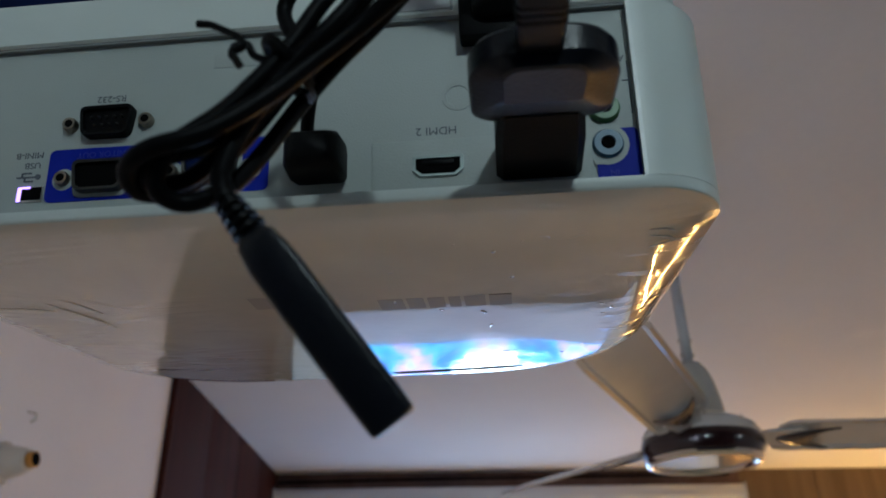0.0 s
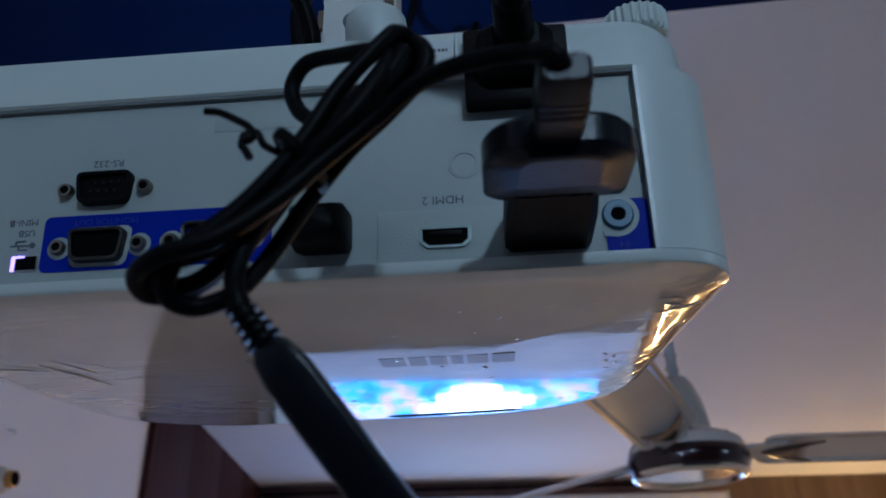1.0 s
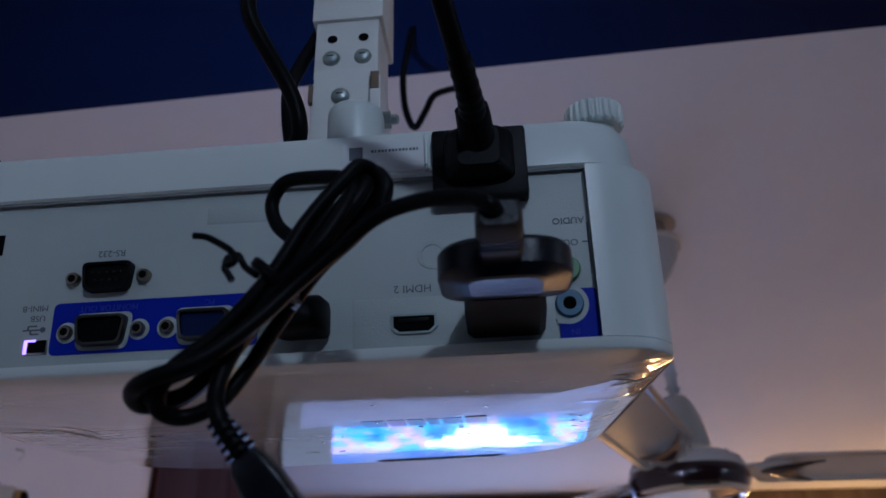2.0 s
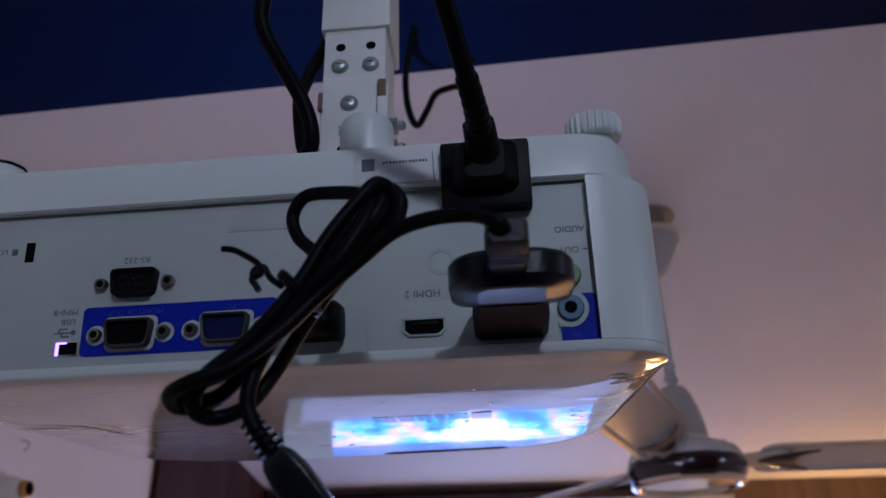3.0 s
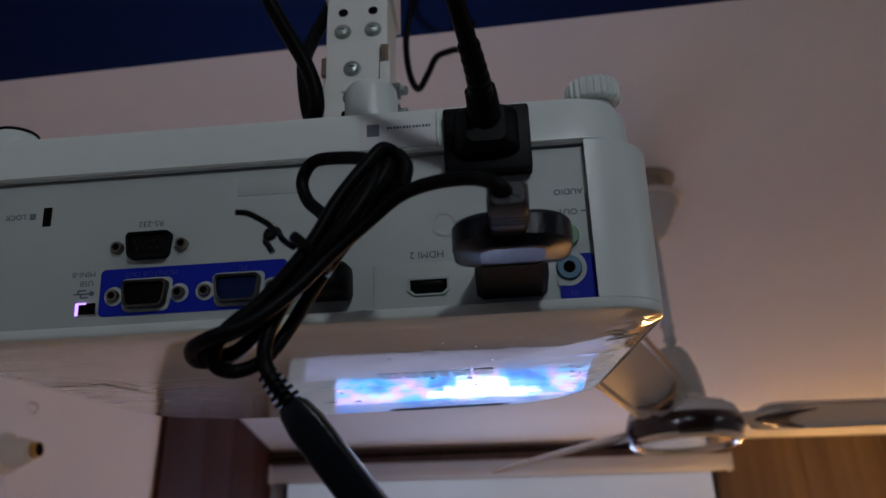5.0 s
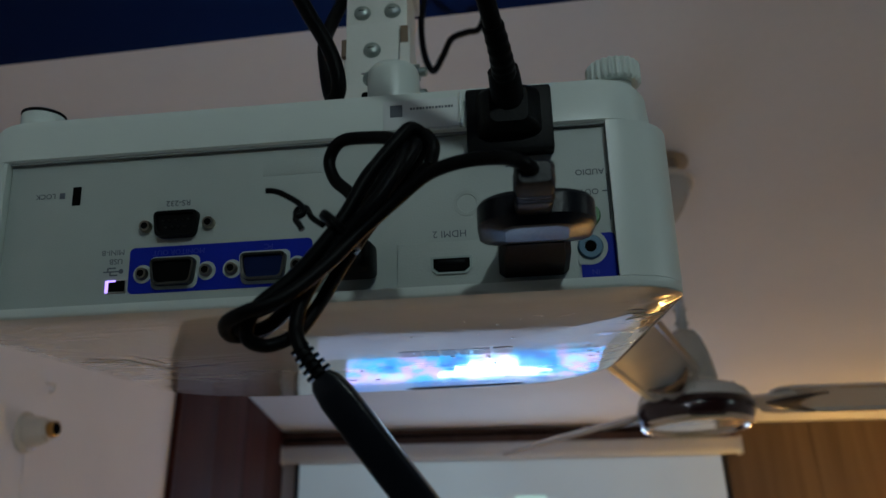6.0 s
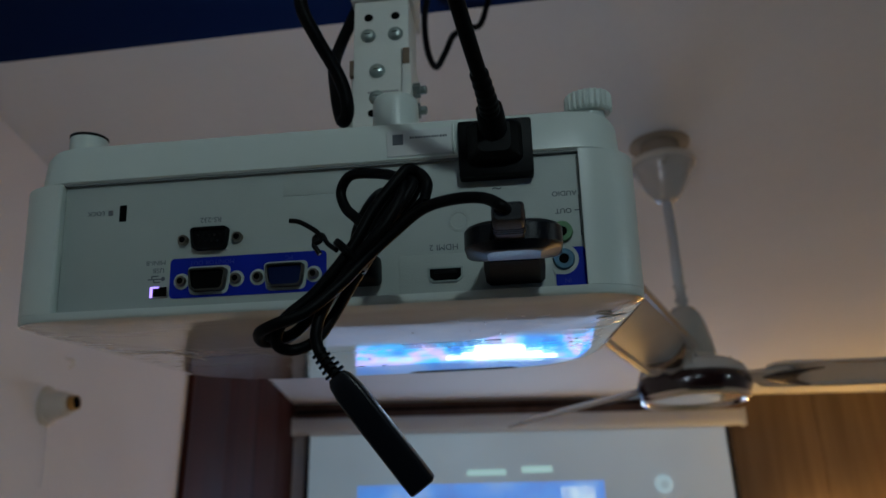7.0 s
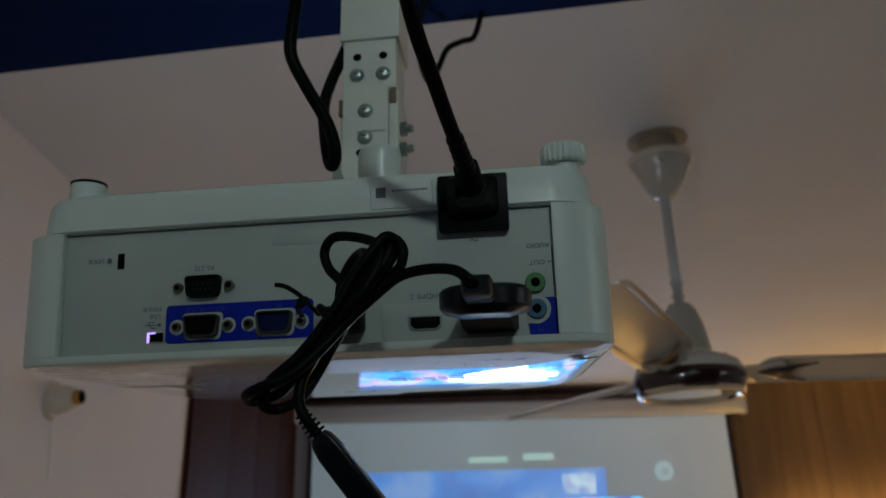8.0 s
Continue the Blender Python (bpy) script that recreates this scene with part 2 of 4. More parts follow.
def lathe(profile, axis="z", steps=32, at=(0, 0, 0)):
    """Turn (radius, height) pairs about an axis through at."""
    rings = []
    for r, h in profile:
        ring = []
        for k in range(steps):
            a = 2 * math.pi * k / steps
            c, s = r * math.cos(a), r * math.sin(a)
            p = {"z": (c, s, h), "y": (c, h, s), "x": (h, c, s)}[axis]
            ring.append(tuple(p[i] + at[i] for i in range(3)))
        rings.append(ring)
    return loft(rings)


def smooth_line(points, per=8):
    pts = [Vector(p) for p in points]
    pts = [pts[0] * 2 - pts[1]] + pts + [pts[-1] * 2 - pts[-2]]
    out = []
    for a, b, c, d in zip(pts, pts[1:], pts[2:], pts[3:]):
        for k in range(per):
            t = k / per
            out.append(0.5 * ((2 * b) + (c - a) * t + (2 * a - 5 * b + 4 * c - d) * t * t + (3 * b - a - 3 * c + d) * t ** 3))
    return out + [pts[-2]]


def tube(points, radius, sides=12, per=8, radii=None):
    line = smooth_line(points, per)
    rings = []
    side = None
    for k, p in enumerate(line):
        d = (line[min(k + 1, len(line) - 1)] - line[max(k - 1, 0)]).normalized()
        if side is None:
            side = d.orthogonal().normalized()
        side = (side - d * side.dot(d)).normalized()
        up = d.cross(side)
        r = radius if radii is None else radii(k / (len(line) - 1))
        rings.append([p + (side * math.cos(2 * math.pi * i / sides) + up * math.sin(2 * math.pi * i / sides)) * r for i in range(sides)])
    return loft(rings)


def scaled(bm, f=0.001):
    for v in bm.verts:
        v.co *= f
    return bm


def mm(points):
    return [Vector(p) * 0.001 for p in points]


def words(text, size, x, y, z, material, parent, name="lettering", flip=True, stretch=1.0):
    """Lettering in the built-in font on a face that looks to -y; flip: upside down."""
    cu = bpy.data.curves.new("text", "FONT")
    cu.body, cu.size, cu.align_x, cu.align_y, cu.extrude = text, size, "CENTER", "CENTER", 0.00004
    cu.resolution_u = 3
    tmp = new("text", cu)
    me = bpy.data.meshes.new_from_object(tmp.evaluated_get(bpy.context.evaluated_depsgraph_get()))
    bpy.data.objects.remove(tmp)
    bpy.data.curves.remove(cu)
    me.materials.clear()
    me.materials.append(material)
    s = -1 if flip else 1
    me.transform(Matrix(((s * stretch, 0, 0, x), (0, 0, -1, y), (0, s, 0, z), (0, 0, 0, 1))))
    ob = new(name, me)
    ob.parent = parent
    return ob


# ---- the room ----
def slab(name, x0, x1, y0, y1, z0, z1, material, label, category):
    return single(name, box(x0, x1, y0, y1, z0, z1), material, label, category, kind="structure", smooth=False)


slab("wall_left", LEFT - 0.2, LEFT, BACK, FAR, 0, CEIL, PAINT, "pale pinkish painted plaster wall", "wall")
slab("wall_far", LEFT - 0.2, RIGHT + 0.2, FAR, FAR + 0.2, 0, CEIL, PAINT, "pale plaster wall behind the projection screen", "wall")
slab("wall_right", RIGHT, RIGHT + 0.2, BACK, FAR, 0, CEIL, PAINT, "pale painted plaster wall", "wall")
# the back wall is unseen; its navy keeps bounced light low
slab("wall_back", LEFT - 0.2, RIGHT + 0.2, BACK - 0.2, BACK, 0, CEIL, NAVY, "unseen back wall, navy so that it bounces little light", "wall")
slab("floor", LEFT - 0.2, RIGHT + 0.2, BACK - 0.2, FAR + 0.2, -0.1, 0, FLOOR_TILE, "unseen floor, pale beige to bounce light up to the cover", "floor")
slab("ceiling", LEFT - 0.2, RIGHT + 0.2, BACK - 0.2, FAR + 0.2, CEIL, CEIL + 0.15, CEILING_PAINT, "off-white painted flat ceiling", "ceiling")


def beam():
    """Navy beam under the ceiling, running slightly askew to the screen wall."""
    def far_edge(x):
        return 0.679 - 0.146 * x
    plan = [(x, far_edge(x) - d) for x, d in ((LEFT, 0.0), (RIGHT, 0.0), (RIGHT, 0.34), (LEFT, 0.34))]
    bm = loft([[(x, y, z) for x, y in plan] for z in (2.747, CEIL - 0.001)])
    bmesh.ops.bevel(bm, geom=bm.edges[:], offset=0.004, segments=2, affect="EDGES")
    return single("beam", bm, NAVY, "navy blue painted plaster beam under the ceiling", "beam", kind="structure")


beam()


def wood_cladding():
    ob = thing("wall_panel_left", Matrix.Identity(4), "dark red-brown wooden panelling reaching the ceiling", "panelling", kind="structure")
    y = 3.075
    widths = [0.56, 0.56, 0.56, 0.56]
    for w in widths:
        part("panel", box(LEFT + 0.001, LEFT + 0.02, y, min(y + w - 0.003, FAR - 0.002), 0.002, CEIL - 0.002, 0.002), DARK_WOOD, ob)
        y += w
    part("edge_strip", box(LEFT + 0.001, LEFT + 0.026, 3.055, 3.073, 0.002, CEIL - 0.002, 0.002), DARK_WOOD, ob)


wood_cladding()


def oak_cladding():
    ob = thing("wall_panel_far", Matrix.Identity(4), "light oak veneer panelling beside the screen", "panelling", kind="structure")
    x = 1.985
    while x < RIGHT - 0.05:
        part("panel", box(x, min(x + 0.598, RIGHT - 0.002), FAR - 0.022, FAR - 0.001, 0.002, CEIL - 0.002, 0.002), OAK, ob)
        x += 0.602


oak_cladding()


def pelmet():
    ob = thing("trim", Matrix.Identity(4), "grey-brown wooden pelmet strip under the ceiling", "pelmet", kind="structure")
    part("board", box(LEFT + 0.022, 2.07, FAR - 0.03, FAR - 0.001, CEIL - 0.105, CEIL - 0.002, 0.003), PELMET, ob)
    bm = tube([(LEFT + 0.03, FAR - 0.036, CEIL - 0.058), (-0.2, FAR - 0.037, CEIL - 0.046), (0.7, FAR - 0.037, CEIL - 0.04), (2.0, FAR - 0.036, CEIL - 0.034)], 0.009, 8)
    part("cable", bm, RUBBER, ob, "black cable along the pelmet")


pelmet()


# ---- projection screen with its picture ----
def projection_screen():
    x0, x1, top, bottom, y = -0.942, 1.965, 2.905, 1.10, FAR - 0.05
    ob = thing("projection_screen", pose(0, 0, 0), "white pull-down projection screen with black borders and a film menu", "screen")
    bm = loft([[(x, y - 0.03 + 0.045 * math.cos(a), 2.962 + 0.057 * math.sin(a)) for a in [2 * math.pi * k / 20 for k in range(20)]] for x in (LEFT + 0.03, 2.06)])
    part("case", bm, CASE_WHITE, ob, "white roller case")
    part("end_cap", box(2.06, 2.068, y - 0.085, y + 0.025, 2.9, 3.02, 0.003), CASE_WHITE, ob)
    part("end_cap", box(LEFT + 0.023, LEFT + 0.03, y - 0.085, y + 0.025, 2.9, 3.02, 0.003), CASE_WHITE, ob)
    part("cloth", box(x0, x1, y, y + 0.002, bottom, top), CASE_WHITE, ob, smooth=False)
    part("border", box(x0, x0 + 0.028, y - 0.003, y - 0.001, bottom, top), BORDER, ob, "black border", smooth=False)
    part("border", box(x1 - 0.028, x1, y - 0.003, y - 0.001, bottom, top), BORDER, ob, "black border", smooth=False)
    part("border", box(x0 + 0.028, x1 - 0.028, y - 0.003, y - 0.001, bottom, bottom + 0.05), BORDER, ob, "black border", smooth=False)
    part("weight_bar", box(x0 - 0.02, x1 + 0.02, y - 0.012, y + 0.012, bottom - 0.03, bottom, 0.004), BORDER, ob)
    grey = picture_glow("menu_grey", [(0.20, 0.235, 0.25), (0.26, 0.31, 0.33)], 0.80 * SCREEN_GLOW, 1.2)
    film = picture_glow("menu_film", [(0.02, 0.08, 0.5), (0.05, 0.35, 1.0), (0.08, 0.6, 1.0), (0.45, 0.42, 1.0), (0.95, 0.55, 0.8), (0.3, 0.95, 1.0)], 2.4 * SCREEN_GLOW, 6.0, 0.32, 0.70)
    bright = picture_glow("menu_bright", [(0.35, 0.5, 1.0), (0.65, 0.8, 1.0), (0.9, 1, 1)], 10.0 * SCREEN_GLOW, 5.0, 0.3, 0.6)
    dim = picture_glow("menu_dim", [(0.06, 0.14, 0.42), (0.08, 0.30, 0.85), (0.30, 0.45, 0.75)], 1.0 * SCREEN_GLOW, 3.0)
    pale = picture_glow("menu_pale", [(0.25, 0.35, 0.75), (0.6, 0.75, 0.95), (0.9, 1, 1)], 1.0 * SCREEN_GLOW, 9.0, 0.35, 0.62)
    # unseen glowing strip, added to throw more light on the left wall
    low = picture_glow("low_fill_glow", [(0.42, 0.48, 0.72), (0.60, 0.68, 0.90)], 0.75 * SCREEN_GLOW, 2.0)
    part("lower_fill", box(-0.80, 1.80, y - 0.008, y - 0.006, 1.17, 1.72), low, ob, "unseen pale blue glow added below the film still", smooth=False)
    mint = glow("menu_lettering", (0.55, 0.75, 0.62), 0.9 * SCREEN_GLOW)
    part("picture", box(x0 + 0.03, x1 - 0.03, y - 0.004, y - 0.002, bottom + 0.05, top - 0.005), grey, ob, "grey film menu background", smooth=False)
    part("banner", box(-0.58, 1.07, y - 0.008, y - 0.006, 2.37, 2.565), dim, ob, "dim top of the blue film still", smooth=False)
    part("banner", box(-0.58, 1.30, y - 0.008, y - 0.006, 1.74, 2.37), film, ob, "blue film still", smooth=False)
    for bx0, bx1, bz0, bz1 in ((0.16, 0.72, 2.06, 2.30), (0.26, 0.60, 1.92, 2.06), (0.05, 0.16, 2.2, 2.29), (0.72, 0.82, 2.12, 2.22)):
        part("highlight", box(bx0, bx1, y - 0.012, y - 0.010, bz0, bz1), bright, ob, "bright middle of the film still", smooth=False)
    part("highlight", box(0.78, 1.0, y - 0.012, y - 0.010, 2.40, 2.53), pale, ob, "bright middle of the film still", smooth=False)
    part("menu_word", box(0.155, 0.415, y - 0.008, y - 0.006, 2.618, 2.652), mint, ob, "unreadable pale green word", smooth=False)
    part("menu_word", box(0.525, 0.73, y - 0.008, y - 0.006, 2.628, 2.668), mint, ob, "unreadable pale green word", smooth=False)
    bm = lathe([(0.062, -0.001), (0.062, 0.001)], "y", 32, (1.47, y - 0.007, 2.535))
    part("menu_dot", bm, glow("menu_dot_glow", (0.5, 0.65, 0.66), 0.75 * SCREEN_GLOW), ob, "round pale menu mark")
    bm = lathe([(0.026, -0.001), (0.026, 0.001)], "y", 24, (1.475, y - 0.010, 2.53))
    part("menu_dot", bm, glow("menu_core_glow", (0.33, 0.45, 0.46), 0.75 * SCREEN_GLOW), ob, "round pale menu mark")


projection_screen()


# ---- lamps of the room, and an added fill tube ----
def tube_lamp(name, m, length, material, label, r=0.014):
    ob = thing(name, m, label, "wall lamp")
    part("batten", box(-length / 2, length / 2, 0.0, 0.03, -0.02, 0.02, 0.004), CREAM, ob)
    part("tube", lathe([(r, -length / 2 + 0.02), (r, length / 2 - 0.02)], "x", 20, (0, -0.008 - r, 0)), material, ob, "glowing tube")
    for s in (-1, 1):
        part("socket", box(s * length / 2 - 0.012, s * length / 2 + 0.012, -0.04, 0.0, -0.016, 0.016, 0.003), CREAM, ob)


tube_lamp("wall_lamp", pose(2.72, FAR - 0.075, 2.12, 0, 0, 0), 1.1, glow("warm_tube", (1.0, 0.50, 0.12), WARM_GLOW), "warm yellow tube lamp on the oak wall", 0.010)
tube_lamp("wall_lamp", pose(2.24, FAR - 0.075, 1.56, 0, 90, 0), 1.08, glow("warm_tube_upright", (1.0, 0.50, 0.12), WARM_GLOW), "upright warm yellow tube lamp on the oak wall", 0.010)


def bulb_lamp(m, label):
    """A round bulb in a wall holder, pointing along +x of its own frame."""
    ob = thing("bulb_lamp", m, label, "wall lamp")
    part("base", lathe([(0.055, 0.0), (0.055, 0.01), (0.045, 0.016)], "x", 32), CREAM, ob)
    part("cup", lathe([(0.042, 0.012), (0.036, 0.05), (0.022, 0.075)], "x", 32), CREAM, ob)
    bulb = bmesh.new()
    bmesh.ops.create_uvsphere(bulb, u_segments=32, v_segments=20, radius=0.035, matrix=Matrix.Translation((0.108, 0, 0)))
    part("bulb", bulb, glow("cool_bulb", (0.96, 1.0, 0.87), BULB_GLOW), ob, "glowing round bulb")


bulb_lamp(pose(0.21, BACK, 2.68, 0, 0, 90), "cool white bulb in a cream holder on the back wall")
# unseen fill tube, added to brighten the ceiling and the projector's right edge
tube_lamp("wall_lamp", pose(RIGHT - 0.032, -0.35, 2.6, 0, 0, -90), 0.3, glow("side_fill_tube", (0.94, 1.0, 0.90), SIDE_FILL), "added cool white fill tube, unseen, on the side wall")


# ---- bulb holder on the wall ----
def bulb_holder():
    ob = thing("bulb_holder", Matrix.Translation((LEFT, 1.945, 2.515)) @ pose(0, 0, 0, 0, -4, -8) @ Matrix.Scale(0.9, 4), "cream bakelite bulb holder with no bulb on the wall", "bulb holder")
    part("base", lathe([(0.058, 0.0), (0.058, 0.008), (0.052, 0.014), (0.046, 0.016)], "x", 32), CREAM, ob)
    part("cup", lathe([(0.046, 0.014), (0.044, 0.03), (0.036, 0.062), (0.030, 0.068), (0.029, 0.078)], "x", 32), CREAM, ob)
    part("socket", lathe([(0.022, 0.074), (0.022, 0.096), (0.019, 0.097), (0.018, 0.08)], "x", 24), BRASS, ob, "brass socket")
    part("bore", lathe([(0.0175, 0.08), (0.0175, 0.0962)], "x", 24), HOLE, ob, "dark socket opening")
    for s in (-1, 1):
        part("screw", lathe([(0.005, 0.0), (0.005, 0.003), (0.003, 0.004)], "x", 10, (0.013, 0.0, s * 0.05)), STEEL, ob)
    # thin wall-coloured ridge, stands for a faint shadow below the holder
    part("wire", tube([(0.004, 0.0, -0.05), (0.005, 0.004, -0.1), (0.005, 0.006, -0.17), (0.004, 0.004, -0.23)], 0.0022, 8), PAINT, ob, "thin ridge in place of a faint shadow on the wall")
    single("wire_hook", tube([(LEFT, 2.01, 2.66), (LEFT + 0.02, 2.01, 2.655), (LEFT + 0.022, 2.01, 2.64), (LEFT + 0.012, 2.01, 2.632)], 0.003, 8), STEEL, "small bright wire hook in the wall", "hook")


bulb_holder()


# ---- ceiling fan ----
def ceiling_fan():
    fx, fy = 0.586, 1.70
    ob = thing("ceiling_fan", Matrix.Translation((fx, fy, CEIL)), "cream ceiling fan with brown trim and three blades at rest", "ceiling fan")
    part("canopy", lathe([(0.060, -0.052), (0.076, -0.050), (0.082, -0.056), (0.082, -0.068), (0.074, -0.076), (0.064, -0.102), (0.047, -0.136), (0.03, -0.160), (0.016, -0.170)], steps=40), FAN_WHITE, ob)
    part("canopy_rim", lathe([(0.0822, -0.054), (0.0850, -0.058), (0.0850, -0.066), (0.0822, -0.070)], steps=40), CREAM, ob, "cream canopy rim")
    # the plate's brown stands for the canopy's soft shadow on the ceiling
    part("ceiling_rose", lathe([(0.078, -0.0005), (0.078, -0.004), (0.05, -0.006), (0.05, -0.053)], steps=40), ROSE, ob, "ceiling plate, brown for the shadow behind the canopy")
    part("screw", lathe([(0.006, -0.082), (0.006, -0.06), (0.004, -0.058)], "y", 12, (-0.016, 0, -0.088)), STEEL, ob)
    part("rod", lathe([(0.0122, -0.165), (0.0122, -0.47)], steps=20), ROD, ob, "grey down rod")
    part("coupling", lathe([(0.014, -0.452), (0.026, -0.456), (0.038, -0.472), (0.05, -0.505), (0.057, -0.54), (0.061, -0.570), (0.060, -0.576)], steps=40), FAN_WHITE, ob)
    part("coupling_ring", lathe([(0.0605, -0.5765), (0.0635, -0.578), (0.0635, -0.587), (0.0605, -0.589)], steps=40), CREAM, ob, "notched cream ring")
    for k in range(2):
        part("bolt", lathe([(0.005, -0.016), (0.005, 0.016)], "x", 10, (0.0, 0.0, -0.40 - 0.035 * k)), STEEL, ob)
    part("motor_housing", lathe([(0.062, -0.588), (0.098, -0.594), (0.118, -0.606), (0.125, -0.620), (0.126, -0.628)], steps=48), FAN_WHITE, ob)
    for k in range(6):
        a = radians(60 * k + 20)
        part("screw", lathe([(0.005, -0.600), (0.005, -0.592), (0.003, -0.590)], steps=10, at=(0.095 * math.cos(a), 0.095 * math.sin(a), 0)), STEEL, ob)
    part("motor_band", lathe([(0.1245, -0.627), (0.130, -0.636), (0.130, -0.655), (0.122, -0.670)], steps=48), FAN_DARK, ob, "dark brown band")
    part("trim_ring", lathe([(0.121, -0.667), (0.125, -0.672), (0.123, -0.679), (0.118, -0.683), (0.112, -0.684), (0.108, -0.681), (0.106, -0.675)], steps=64), CHROME, ob, "shiny trim ring")
    part("bottom_cap", lathe([(0.107, -0.676), (0.09, -0.672), (0.05, -0.669), (0.001, -0.668)], steps=48), CAP_GLOSS, ob, "glossy dished bottom cap")
    for a, pitch in ((242, 24), (358, -15), (119, -19)):
        turn = Matrix.Rotation(radians(a), 4, "Z") @ Matrix.Translation((0, 0, -0.622)) @ Matrix.Rotation(radians(pitch), 4, "X")
        rows = []
        for r, w in ((0.165, 0.046), (0.175, 0.058), (0.2, 0.064), (0.3, 0.064), (0.45, 0.064), (0.66, 0.063), (0.70, 0.060), (0.72, 0.048)):
            rows.append([(r, -w, 0.002), (r, -w * 0.80, 0.0055), (r, w * 0.80, 0.0055), (r, w, 0.002), (r, w, -0.003), (r, w * 0.86, -0.003), (r, w * 0.78, 0.002), (r, -w * 0.78, 0.002), (r, -w * 0.86, -0.003), (r, -w, -0.003)])
        bm = loft(rows)
        bm.transform(turn)
        blade = part("blade", bm, FAN_WHITE, ob)
        arm = loft([[(r, -w, 0.0), (r, w, 0.0), (r, w, -0.006), (r, -w, -0.006)] for r, w in ((0.09, 0.022), (0.13, 0.026), (0.17, 0.034), (0.205, 0.042), (0.225, 0.030))])
        arm.transform(turn)
        part("blade_arm", arm, FAN_WHITE, blade)
        # dark two-horned trim at the root of the blade
        rows = []
        for k in range(17):
            u = -1 + k / 8
            inner, outer = 0.162 + 0.105 * abs(u) ** 1.6, 0.240 + 0.050 * u * u
            if abs(u) > 0.99:
                inner, outer = 0.286, 0.290
            hump = 0.006 * (1 - u * u)
            rows.append([(inner, 0.044 * u, -0.0065), (outer, 0.044 * u, -0.0065), (outer, 0.044 * u, -0.009), ((inner + outer) / 2, 0.044 * u, -0.010 - hump), (inner, 0.044 * u, -0.009)])
        bm = loft(rows)
        bm.transform(turn)
        part("bracket", bm, FAN_DARK, blade, "dark brown two-horned trim")
        for s in (-1, 1):
            bm = box(0.31, 0.66, s * 0.0585 - 0.0008, s * 0.0585 + 0.0008, -0.0042, -0.003)
            bm.transform(turn)
            part("pinstripe", bm, BRASS, blade, "thin gold line along the blade")


ceiling_fan()

# ---- projector, hung upside down, in its own frame (x along the connector panel, y towards the screen) ----
EX = Vector((0.994, -0.110, -0.004)).normalized()
EZ = Vector((0.0, -0.142, 0.990))
EZ = (EZ - EX * EZ.dot(EX)).normalized()
EY = EZ.cross(EX)
AT = Vector((-0.061, 0.2155, 2.260))
FRAME = Matrix.Translation(AT) @ Matrix((EX, EY, EZ)).transposed().to_4x4()


